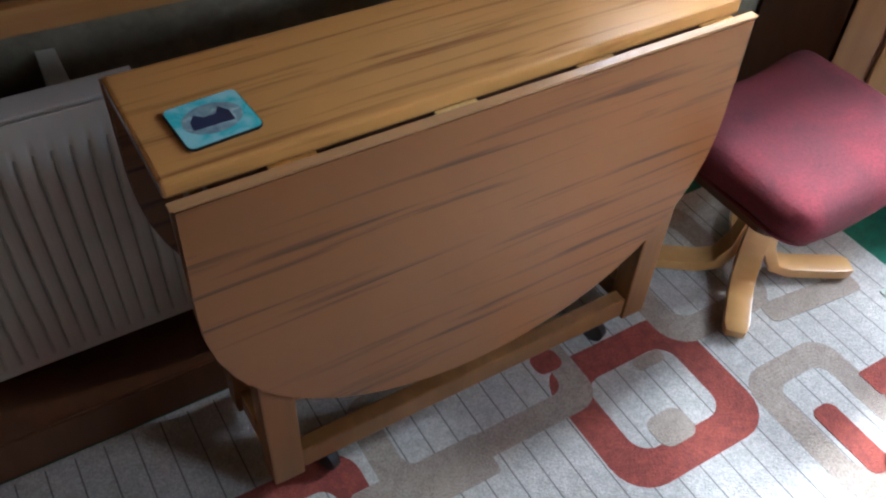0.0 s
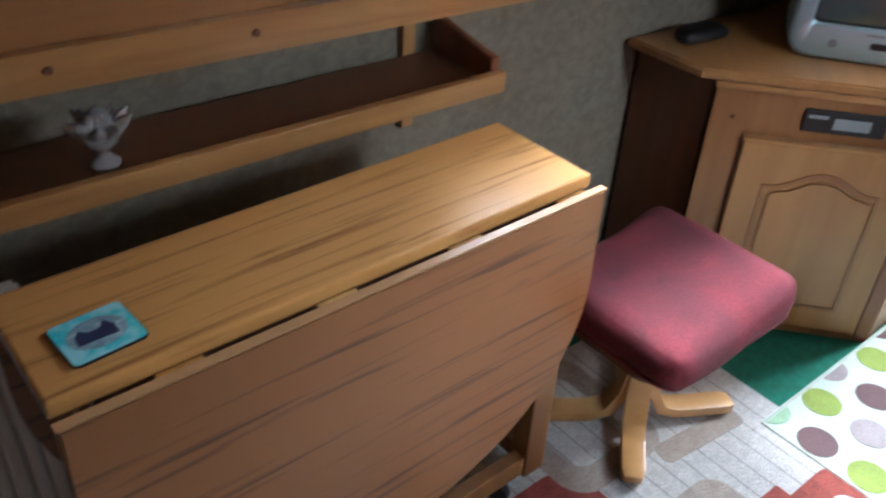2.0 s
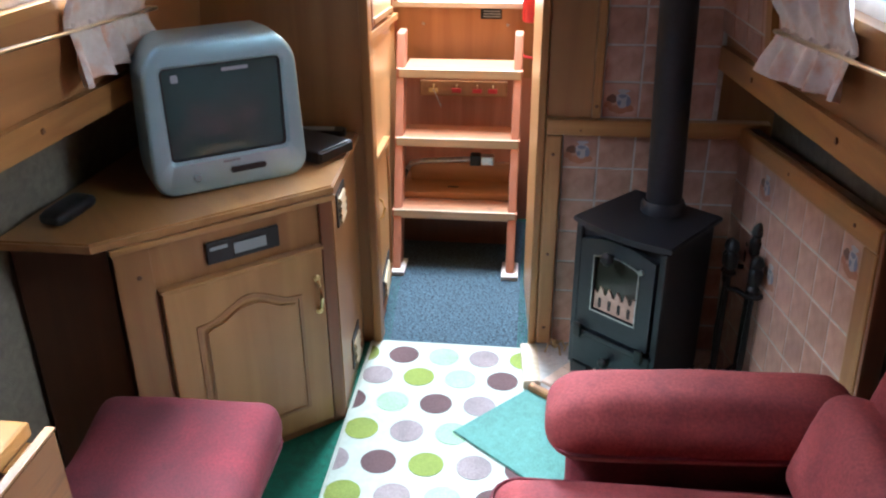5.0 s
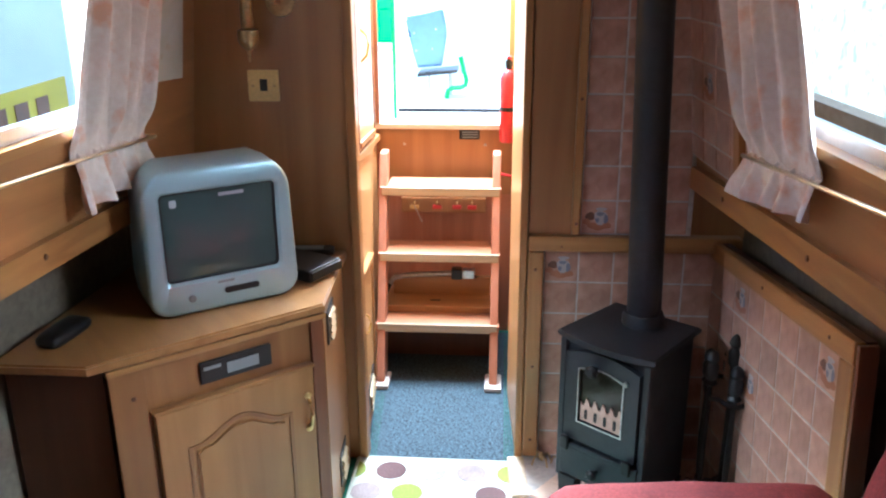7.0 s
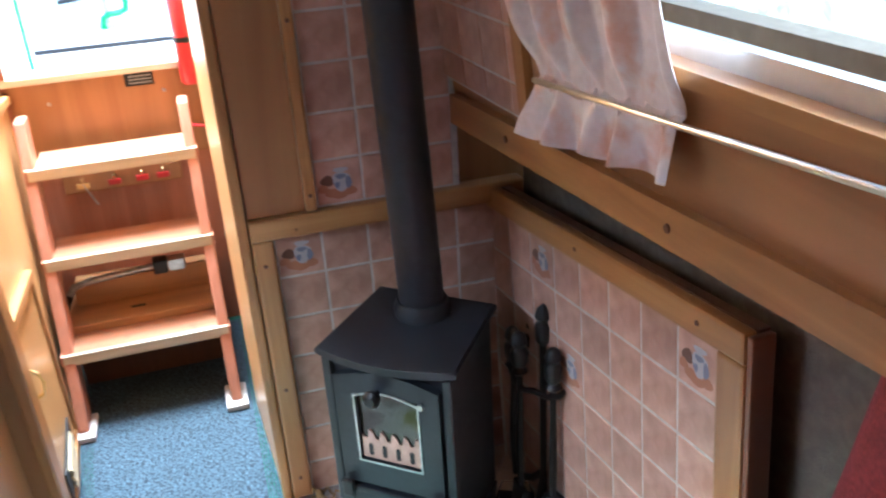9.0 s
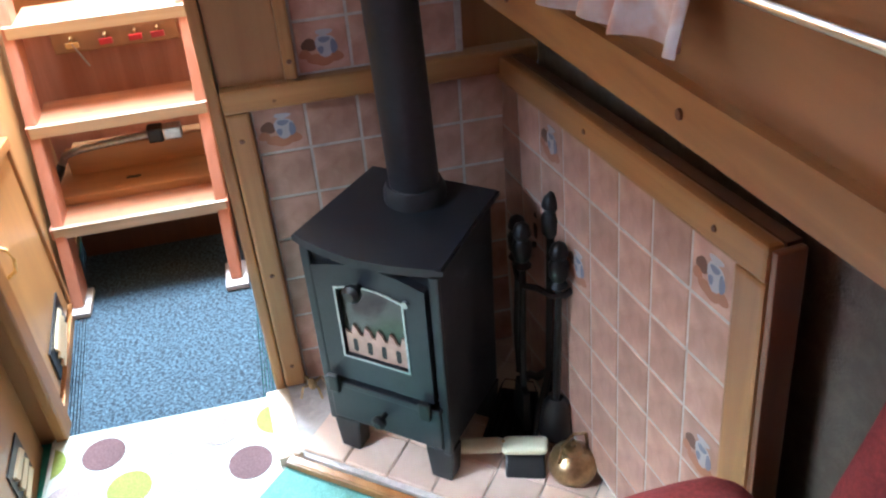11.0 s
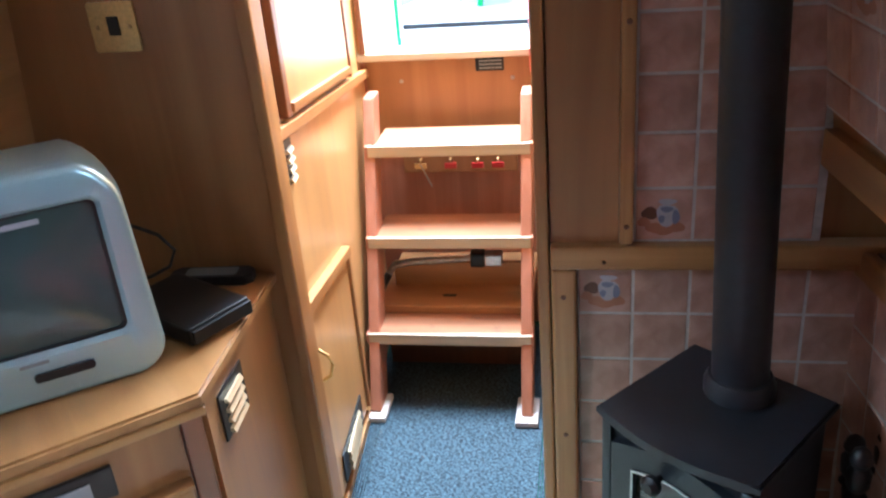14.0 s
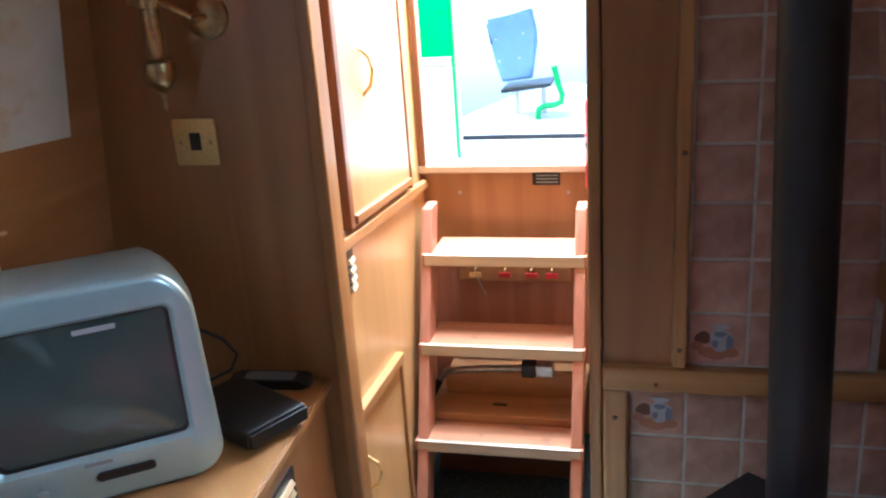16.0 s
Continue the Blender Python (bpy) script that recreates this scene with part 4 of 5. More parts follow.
# side panel darker than the cabinet face
part("side_panel", prism([loc(*p) for p in ((1.604, 0.630), (1.604, 0.85), (1.622, 0.85), (1.622, 0.630))], 0.0, CT - 0.0245), CAB_SIDE, cab, "dark brown cabinet side")
part("end_panel", prism([loc(*p) for p in ((1.958, 0.217), (BULK - 0.0125, 0.235), (BULK - 0.0125, 0.252), (1.958, 0.234))], 0.0, CT - 0.0245), CAB_FACE, cab)
part("corner_post", box(FL - 0.028, FL + 0.006, -0.006, 0.022, 0.0, CT - 0.0245, 0.004), RED_WOOD, cab)
part("face_frame", box(0.0, FL - 0.0285, 0.004, 0.020, 0.0, CT - 0.0245), CAB_FACE, cab)
part("face_post", box(-0.004, 0.076, -0.003, 0.0035, 0.0, CT - 0.0245, 0.003), CAB_FACE, cab)
part("top_moulding", box(-0.01, FL + 0.012, -0.016, 0.003, CT - 0.040, CT - 0.0245, 0.004), PINE, cab)
# radio let into the fascia
rad2 = part("radio", box(0.20, 0.38, -0.006, 0.0035, CT - 0.125, CT - 0.070, 0.003), BLACK, cab, "black car radio let into the fascia")
part("display", box(0.265, 0.345, -0.0085, -0.0062, CT - 0.112, CT - 0.085), SILVER_D, rad2)
part("button_row", box(0.208, 0.250, -0.0085, -0.0062, CT - 0.090, CT - 0.082), SILVER_D, rad2)
part("plug", turned([(0.006, 0), (0.005, 0.002)], 8, pose(0.045, -0.003, CT - 0.11, 90, 0, 0)), CAB_SIDE, cab)
# door with an arched raised panel
dw, dh, dx0, dz0 = FL - 0.118, 0.512, 0.082, 0.03


def arched(w, h, rise, n=18):
    pts = [(0, 0), (w, 0), (w, h)]
    for i in range(1, n):
        t = 1 - i / n
        k = 0.5 - 0.5 * math.cos(2 * math.pi * min(1, max(0, (t - 0.06) / 0.88)))
        pts.append((w * t, h + rise * k))
    pts.append((0, h))
    return pts


door = part("door", box(dx0, dx0 + dw, -0.019, 0.0035, dz0, dz0 + dh, 0.004), CAB_OAK, cab, "honey oak door")
pn = arched(dw - 0.13, dh - 0.17, 0.045)
inner = [((x - (dw - 0.13) / 2) * 0.93 + (dw - 0.13) / 2, (y - (dh - 0.17) / 2) * 0.95 + (dh - 0.17) / 2) for x, y in pn]
part("panel_groove", prism(pn, 0, 0.003, hole=inner, m=pose(dx0 + 0.065, -0.0192, dz0 + 0.065, 90, 0, 0)), CAB_FACE, door)
part("raised_panel", prism([((x - (dw - 0.13) / 2) * 0.86 + (dw - 0.13) / 2, (y - (dh - 0.17) / 2) * 0.90 + (dh - 0.17) / 2) for x, y in pn], 0, 0.007, 0.004, m=pose(dx0 + 0.065, -0.0192, dz0 + 0.065, 90, 0, 0)), CAB_OAK, door)
hx, hz = dx0 + dw - 0.020, dz0 + dh - 0.12
hd = part("handle", tube([(hx, -0.0195, hz - 0.042), (hx, -0.034, hz - 0.030), (hx, -0.040, hz), (hx, -0.034, hz + 0.030), (hx, -0.0195, hz + 0.042)], [0.006, 0.004, 0.005, 0.004, 0.006], 8), BRASS, door, "ornate brass handle", True)
for s in (-1, 1):
    part("finial", turned([(0.009, 0), (0.010, 0.003), (0.004, 0.006)], 10, pose(hx, -0.0192, hz + s * 0.046, 90, 0, 0)), BRASS, hd)
part("top_lip", box(dx0 - 0.004, dx0 + dw + 0.004, -0.0215, 0.0035, dz0 + dh + 0.001, dz0 + dh + 0.009, 0.002), PINE, cab)
part("plinth", box(0.0, FL - 0.029, -0.0025, 0.0038, 0.0, 0.026), CAB_FACE, cab)
louvre("vent", 2.00, 2.11, 0.555, 0.645, lambda x: 0.2165 + (x - 1.958) * 0.05, 0.004, 4)
louvre("vent", 2.10, 2.22, 0.05, 0.15, lambda x: 0.2165 + (x - 1.958) * 0.05, 0.003, 3)

# ---- television ----
tvx, tvy = Vector((1.815, 0.570)), Vector((2.015, 0.287))
td = (tvy - tvx).normalized()
tang = math.degrees(math.atan2(td.y, td.x))
mid = (tvx + tvy) / 2
tv = thing("television", "silver portable tube television with a dark screen", "television", pose(mid.x - 0.010, mid.y + 0.012, CT + 0.001, 0, 0, tang) @ Matrix.Scale(1.022, 4))
W, H = 0.354, 0.350


def tv_ring(y, w, z0, z1, r):
    return [(x, y, (z0 + z1) / 2 + z) for x, z in rounded(w, z1 - z0, r, 6)]


def loft(rings, cap=True):
    bm = bmesh.new()
    rs = [[bm.verts.new(p) for p in r] for r in rings]
    n = len(rs[0])
    for a, b in zip(rs, rs[1:]):
        for k in range(n):
            bm.faces.new((a[k], a[(k + 1) % n], b[(k + 1) % n], b[k]))
    if cap:
        bm.faces.new(rs[0][::-1])
        bm.faces.new(rs[-1])
    return bm


def arch_ring(y, w, h, arch, r=0.03, taper=0.035):
    """A television outline with an arched top."""
    pts = []
    for x, z in rounded(w, h, r, 6):
        k = 1 - (2 * x / w) ** 2
        zz = z + h / 2
        t = zz / h
        pts.append((x * (1 + taper * (1 - 2 * t)), y, zz + (arch * k if t > 0.8 else 0)))
    return pts


part("case", loft([arch_ring(0.014, W, H - 0.022, 0.042, 0.050), arch_ring(0.06, W + 0.006, H - 0.020, 0.046, 0.055), arch_ring(0.12, W + 0.002, H - 0.024, 0.048, 0.06), arch_ring(0.20, W - 0.02, H - 0.045, 0.040, 0.06), arch_ring(0.26, W - 0.06, H - 0.075, 0.03, 0.06), arch_ring(0.32, 0.24, 0.24, 0.02, 0.05), arch_ring(0.36, 0.18, 0.19, 0.01, 0.04)]), SILVER, tv, "", True)
scr = rounded(0.272, 0.213, 0.012, 6)
front_i = [(x, z + 0.188) for x, z in scr]


def bezel_ring(y, inset):
    return [(x, yy, z + inset) for x, yy, z in arch_ring(y, W + 0.002 - 2 * inset, H - 0.022 - 2 * inset, 0.042, 0.050 - inset * 0.5)]


part("front_bezel", loft([bezel_ring(0.013, 0.0), bezel_ring(0.002, 0.0), bezel_ring(-0.004, 0.002), bezel_ring(-0.008, 0.005), bezel_ring(-0.010, 0.010), [(x * 1.05, -0.010, (z - 0.188) * 1.06 + 0.188) for x, z in front_i], [(x, -0.003, z) for x, z in front_i], [(x, 0.011, z) for x, z in front_i]], False), SILVER, tv, "silver plastic bezel", True)
part("screen_rim", prism([(x * 1.002, (z - 0.188) * 1.002 + 0.188) for x, z in front_i], -0.008, 0.001, hole=[(x * 0.965, (z - 0.188) * 0.965 + 0.188) for x, z in front_i], m=pose(0, 0, 0, 90, 0, 0)), BLACK, tv)
part("screen", surface(16, 12, lambda u, v: ((u - 0.5) * 0.272, 0.007 - 0.010 * (1 - (2 * u - 1) ** 2) * (1 - (2 * v - 1) ** 2), 0.188 + (v - 0.5) * 0.213), 0.004), SCREEN, tv, "dark grey curved screen", True)
part("control_strip", prism(rounded(0.085, 0.014, 0.006), 0, 0.004, m=pose(0.035, -0.0101, 0.045, 90, 0, 0)), BLACK, tv)
part("power_button", turned([(0.009, 0), (0.009, 0.004), (0.007, 0.006)], 14, pose(-0.085, -0.010, 0.040, 90, 0, 0)), SILVER_D, tv, smooth=True)
part("badge", box(-0.022, 0.018, -0.0115, -0.010, 0.0655, 0.0705), SILVER_D, tv)
part("sticker", prism(rounded(0.016, 0.018, 0.004), 0, 0.0008, m=pose(-0.105, -0.0012, 0.270, 90, 0, 0)), MOTIF_PALE, tv, "small pale sticker")
part("sticker", prism(rounded(0.06, 0.008, 0.002), 0, 0.0008, m=pose(0.03, -0.0035, 0.279, 90, 0, 0)), MOTIF_PALE, tv)
for fx in (-0.12, 0.12):
    part("foot", box(fx - 0.02, fx + 0.02, 0.02, 0.05, -0.0006, 0.004), BLACK, tv)

box1 = thing("set_top_box", "small black set-top box on the cabinet", "set-top box", pose(2.155, 0.325, CT + 0.001, 0, 0, 62))
part("case", box(-0.10, 0.10, -0.065, 0.065, 0.003, 0.036, 0.006), BLACK, box1)
part("front_panel", box(-0.107, -0.1005, -0.062, 0.062, 0.008, 0.032, 0.002), BLACK, box1)
for fx in (-0.08, 0.08):
    part("foot", box(fx - 0.01, fx + 0.01, -0.05, 0.05, 0.0, 0.0028), BLACK, box1)
rem = thing("remote_control", "black remote control lying on the cabinet", "remote control", pose(2.29, 0.33, CT + 0.001, 0, 0, 4))
part("case", prism(rounded(0.045, 0.16, 0.012), 0, 0.018, 0.004), BLACK, rem)
part("button_field", prism(rounded(0.03, 0.10, 0.006), 0.0182, 0.0198), SILVER_D, rem)
cable = thing("cable_loop", "thin black cable looped behind the television", "cable")
part("lead", tube([(2.05, 0.50, CT + 0.06), (2.10, 0.48, CT + 0.13), (2.16, 0.45, CT + 0.160), (2.20, 0.415, CT + 0.158), (2.21, 0.375, CT + 0.135), (2.21, 0.350, CT + 0.105), (2.20, 0.360, CT + 0.078), (2.19, 0.395, CT + 0.062), (2.16, 0.43, CT + 0.06), (2.12, 0.46, CT + 0.04), (2.15, 0.44, CT + 0.004), (2.19, 0.42, CT + 0.004)], 0.0035, 6), BLACK, cable, smooth=True)
ps = thing("spectacle_case", "black soft case lying on the cabinet by the wall", "case", pose(1.70, 0.755, CT + 0.001, 0, 0, -12))
part("body", cushion(0.13, 0.06, 0.03, 0.014, 0.004, 6), BLACK, ps, smooth=True)

# ---- stove on its hearth ----
he = thing("hearth", "raised terracotta tiled hearth with a pine edge", "hearth", kind="structure")
HP = [(BULK + 0.017, -0.306), (2.115, -0.318), (1.60, -0.978), (BULK + 0.017, -0.92)]
part("slab", prism(HP, 0.0, 0.024), GROUT, he)


def edge_strip(a, b, w, z0, z1):
    d = (Vector(b) - Vector(a)).normalized()
    nrm = Vector((-d.y, d.x)) * w
    return prism([tuple(a), tuple(b), (b[0] + nrm.x, b[1] + nrm.y), (a[0] + nrm.x, a[1] + nrm.y)], z0, z1, 0.003)


part("edge_batten", edge_strip((1.585, -0.973), (2.112, -0.300), 0.020, 0.0, 0.036), PINE, he, "varnished pine hearth edge")
part("edge_batten", edge_strip((2.112, -0.324), (BULK - 0.014, -0.310), 0.050, 0.0, 0.036), NOSING, he)
hc = Vector((2.125, -0.323))
e1, e2 = Vector((-0.615, -0.788)), Vector((0.788, -0.615))


def in_hearth(p):
    q = p - hc
    return q.dot(e2) > 0.0 and p.x < BULK + 0.015 and p.y > lower_y(-1, p.x) + 0.06 and p.y < -0.31


for i in range(9):
    for j in range(-3, 7):
        c = hc + e1 * (0.050 + i * 0.100) + e2 * (0.050 + j * 0.100)
        bmq = [(c + e1 * (a * 0.0482) + e2 * (b * 0.0482)) for a, b in ((-1, -1), (1, -1), (1, 1), (-1, 1))]
        if all(in_hearth(p) for p in bmq):
            part("tile", prism([(p.x, p.y) for p in bmq], 0.0, 0.0325, 0.002), TILE_FLOOR, he)
        else:
            # cut tiles at the edges
            poly = [p for p in bmq]
            for nx, ny, lim in ((1, 0, BULK + 0.014), (0, 1, -0.312)):
                out = []
                for k in range(len(poly)):
                    p, q = poly[k], poly[(k + 1) % len(poly)]
                    fp, fq = p.x * nx + p.y * ny - lim, q.x * nx + q.y * ny - lim
                    if fp <= 0:
                        out.append(p)
                    if fp * fq < 0:
                        out.append(p + (q - p) * (fp / (fp - fq)))
                poly = out
            if len(poly) >= 3 and all((p - hc).dot(e2) > -0.001 and p.y > -1.02 for p in poly) and abs(sum(poly[k].x * poly[(k + 1) % len(poly)].y - poly[k].y * poly[(k + 1) % len(poly)].x for k in range(len(poly)))) > 0.001:
                part("cut_tile", prism([(p.x, p.y) for p in poly], 0.0, 0.0325), TILE_FLOOR, he)

HZ = 0.033
sv = thing("wood_stove", "small matt black wood-burning stove with a glazed door", "stove", pose(2.116, -0.575, HZ, 0, 0, -129.3))
SB = 0.548 - HZ     # underside of the top plate
part("body", box(-0.132, 0.132, -0.105, 0.115, 0.085, SB, 0.008), IRON, sv)
part("side_wing", box(-0.1365, -0.118, -0.118, -0.1055, 0.085, SB - 0.004, 0.004), IRON, sv)
part("side_wing", box(0.118, 0.1365, -0.118, -0.1055, 0.085, SB - 0.004, 0.004), IRON, sv)
top_o = [(-0.148, -0.118)] + [(-0.148 + 0.296 * i / 12, -0.118 - 0.026 * math.sin(math.pi * i / 12)) for i in range(1, 12)] + [(0.148, -0.118), (0.135, 0.145), (-0.135, 0.145)]
part("top_plate", prism(top_o, SB + 0.0005, SB + 0.017, 0.004), IRON, sv)
for lx, ly in ((-0.105, -0.09), (0.105, -0.09), (-0.105, 0.095), (0.105, 0.095)):
    part("leg", hexa([(lx - 0.022, ly - 0.02, 0), (lx + 0.022, ly - 0.02, 0), (lx + 0.022, ly + 0.02, 0), (lx - 0.022, ly + 0.02, 0), (lx - 0.03, ly - 0.02, 0.0845), (lx + 0.03, ly - 0.02, 0.0845), (lx + 0.03, ly + 0.02, 0.0845), (lx - 0.03, ly + 0.02, 0.0845)], 0.004), IRON, sv)
DZ0, DZ1 = 0.222, SB - 0.014


def arch_door(w, z0, z1, rise, n=12):
    return [(-w, z0), (w, z0), (w, z1 - rise)] + [(w - 2 * w * i / n, z1 - rise + rise * math.sin(math.pi * i / n)) for i in range(1, n)] + [(-w, z1 - rise)]


d_o = arch_door(0.112, DZ0, DZ1, 0.022)
d_i = arch_door(0.068, DZ0 + 0.062, DZ1 - 0.045, 0.014)
dfr = part("door", prism(d_o, 0.106, 0.124, hole=d_i, m=pose(0, 0, 0, 90, 0, 0)), IRON, sv, "black iron door with an arched glass")
part("glass", prism(arch_door(0.0678, DZ0 + 0.0622, DZ1 - 0.0452, 0.014), 0.110, 0.114, m=pose(0, 0, 0, 90, 0, 0)), GLASS_DARK, dfr, "sooty reflecting fire glass")
part("glass_bead", prism(arch_door(0.0705, DZ0 + 0.0595, DZ1 - 0.0425, 0.014), 0.1245, 0.1265, hole=arch_door(0.0665, DZ0 + 0.0635, DZ1 - 0.0465, 0.014), m=pose(0, 0, 0, 90, 0, 0)), STEEL, dfr, "thin bright bead round the glass")
crown = [(-0.064, 0.0), (0.064, 0.0)]
for i in range(5):
    xa = 0.064 - i * 0.0256
    crown += [(xa, 0.062), (xa - 0.008, 0.070), (xa - 0.013, 0.048), (xa - 0.0205, 0.048)]
crown += [(-0.064, 0.055)]
bars = part("coal_guard", prism(crown, 0.1148, 0.1185, m=pose(0, 0, DZ0 + 0.066, 90, 0, 0)), COAL, dfr, "pale crenellated fire bars behind the glass")
for i in range(4):
    part("slot", prism(rounded(0.010, 0.030, 0.0045, 3), 0.1186, 0.1190, m=pose(-0.045 + i * 0.030, 0, DZ0 + 0.088, 90, 0, 0)), CAST, bars)
part("door_knob", turned([(0.006, 0), (0.006, 0.012), (0.016, 0.018), (0.018, 0.028), (0.010, 0.036)], 14, pose(-0.015, -0.124, DZ1 - 0.042, 90, 0, 0)), CAST, dfr, smooth=True)
part("door_latch", turned([(0.007, 0), (0.007, 0.006)], 10, pose(0.075, -0.124, DZ1 - 0.055, 90, 0, 0)), STEEL, dfr)
part("ash_door", box(-0.122, 0.122, -0.122, -0.1055, 0.100, 0.194, 0.004), IRON, sv)
part("ash_ledge", box(-0.125, 0.125, -0.130, -0.1055, 0.198, 0.212, 0.003), IRON, sv)
part("ash_knob", turned([(0.006, 0), (0.006, 0.014), (0.014, 0.019), (0.015, 0.028), (0.008, 0.034)], 14, pose(0.0, -0.122, 0.150, 90, 0, 0)), CAST, sv, smooth=True)
for sx in (-0.098, 0.098):
    part("hinge_block", box(sx - 0.012, sx + 0.012, -0.142, -0.1305, 0.190, 0.232, 0.004), CAST, sv)
part("flue_collar", turned([(0.058, SB + 0.0172), (0.058, SB + 0.035), (0.051, SB + 0.05)], 28, Matrix.Translation((0, 0.07, 0))), IRON, sv, smooth=True)
part("flue_pipe", turned([(0.046, 0.0), (0.046, CEIL - HZ - SB - 0.055)], 32, Matrix.Translation((0, 0.07, SB + 0.0502)) @ pose(0, 0, 0, 0, 0, 129.3) @ pose(0, 0, 0, -2.0, 0, 0)), IRON, sv, "black stove pipe rising to the ceiling", True)


# ---- companion set and small things on the hearth ----
cs = thing("fireside_tool_set", "black wrought iron fireside tools on a stand", "fire irons", pose(2.085, -0.850, HZ) @ Matrix.Scale(1.12, 4))
part("stand_pole", tube([(0, 0, 0.05), (0, 0, 0.40)], 0.007, 8), CAST, cs, smooth=True)
part("finial", turned([(0.008, 0.40), (0.015, 0.41), (0.016, 0.44), (0.010, 0.45), (0.016, 0.46), (0.012, 0.475), (0.003, 0.485)], 14), CAST, cs, smooth=True)
for k in range(3):
    a = k * 2.094 + 0.4
    c, s = math.cos(a), math.sin(a)
    part("stand_leg", tube([(0, 0, 0.10), (0.03 * c, 0.03 * s, 0.062), (0.055 * c, 0.055 * s, 0.05), (0.08 * c, 0.08 * s, 0.008)], [0.007, 0.008, 0.008, 0.006], 8), CAST, cs, smooth=True)
part("hanger", tube([(0.075 * math.cos(a / 16 * 2 * math.pi), 0.058 * math.sin(a / 16 * 2 * math.pi), 0.335 + 0.006 * math.sin(a * 2.3)) for a in range(17)], 0.006, 6), CAST, cs, smooth=True)
for dx, dy, kind, top in ((-0.070, 0.010, "brush", 0.0), (-0.020, 0.055, "shovel", 0.015), (0.040, 0.045, "poker", -0.01), (0.075, -0.012, "tongs", -0.02)):
    tl = part("tool_" + kind, tube([(dx, dy, 0.075), (dx * 1.02, dy * 1.05, 0.18), (dx, dy, 0.30), (dx, dy, 0.345 + top)], [0.006, 0.008, 0.006, 0.006], 8), CAST, cs, smooth=True)
    part("grip", turned([(0.008, 0.345 + top), (0.016, 0.352 + top), (0.010, 0.362 + top), (0.016, 0.372 + top), (0.017, 0.395 + top), (0.011, 0.405 + top), (0.016, 0.415 + top), (0.012, 0.430 + top), (0.003, 0.437 + top)], 12, Matrix.Translation((dx, dy, 0))), CAST, tl, smooth=True)
    if kind == "brush":
        part("bristles", turned([(0.012, 0.10), (0.024, 0.085), (0.032, 0.02), (0.030, 0.012)], 16, Matrix.Translation((dx, dy, 0))), BLACK, tl, smooth=True)
    if kind == "shovel":
        part("blade", hexa([(dx - 0.034, dy - 0.004, 0.012), (dx + 0.034, dy - 0.004, 0.012), (dx + 0.034, dy + 0.012, 0.012), (dx - 0.034, dy + 0.012, 0.012), (dx - 0.026, dy - 0.004, 0.098), (dx + 0.026, dy - 0.004, 0.098), (dx + 0.026, dy + 0.008, 0.098), (dx - 0.026, dy + 0.008, 0.098)], 0.003), CAST, tl)
    if kind == "tongs":
        for s in (-1, 1):
            part("jaw", tube([(dx, dy, 0.08), (dx + 0.018 * s, dy, 0.05), (dx + 0.006 * s, dy, 0.014)], 0.005, 6), CAST, tl, smooth=True)
hs = thing("hearth_shovel", "black ribbed hearth shovel with worn bright edges", "shovel", pose(2.062, -0.768, HZ, 0, 0, -116))
part("pan", join(hexa([(-0.055, -0.06, 0.0), (0.055, -0.06, 0.0), (0.042, 0.05, 0.0), (-0.042, 0.05, 0.0), (-0.055, -0.06, 0.004), (0.055, -0.06, 0.004), (0.042, 0.05, 0.012), (-0.042, 0.05, 0.012)]),
                 hexa([(-0.055, -0.06, 0.004), (-0.050, -0.06, 0.004), (-0.037, 0.05, 0.01), (-0.042, 0.05, 0.01), (-0.058, -0.06, 0.016), (-0.053, -0.06, 0.016), (-0.037, 0.05, 0.045), (-0.042, 0.05, 0.045)]),
                 hexa([(0.050, -0.06, 0.004), (0.055, -0.06, 0.004), (0.042, 0.05, 0.01), (0.037, 0.05, 0.01), (0.053, -0.06, 0.016), (0.058, -0.06, 0.016), (0.042, 0.05, 0.045), (0.037, 0.05, 0.045)]),
                 box(-0.042, 0.042, 0.0505, 0.055, 0.0, 0.048)), CAST, hs)
for k in range(5):
    part("rib", tube([(-0.036 + k * 0.018, -0.055, 0.006), (-0.028 + k * 0.014, 0.048, 0.014)], 0.003, 6), CAST, hs)
part("rim", tube([(-0.054, -0.061, 0.004), (0.054, -0.061, 0.004)], 0.0028, 6), CHROME, hs, "bright worn front edge")
part("wire_loop", tube([(-0.040, 0.052, 0.048), (-0.030, 0.058, 0.072), (0.030, 0.058, 0.072), (0.040, 0.052, 0.048)], 0.0018, 6), CHROME, hs, "thin bright wire")
part("handle", tube([(0.040, 0.02, 0.020), (0.075, 0.005, 0.034), (0.115, -0.01, 0.030), (0.150, -0.04, 0.012)], [0.007, 0.009, 0.011, 0.010], 8), CAST, hs, smooth=True)
bru = thing("hearth_brush", "pale cream plastic hand brush with black bristles", "brush", pose(2.012, -0.632, HZ, 0, 0, -106))
part("handle", cushion(0.092, 0.032, 0.024, 0.011, 0.0, 6), CREAM, bru, smooth=True, m=pose(0.046, 0, 0.018, 0, 2, 0))
part("head", cushion(0.088, 0.040, 0.020, 0.009, 0.002, 6), CREAM, bru, smooth=True, m=pose(0.136, -0.002, 0.022, 0, 0, -4))
part("bristles", hexa([(0.095, -0.058, 0.0), (0.176, -0.062, 0.0), (0.176, 0.012, 0.0), (0.095, 0.012, 0.0), (0.097, -0.020, 0.022), (0.174, -0.022, 0.022), (0.174, 0.012, 0.022), (0.097, 0.012, 0.022)], 0.004), BLACK, bru)
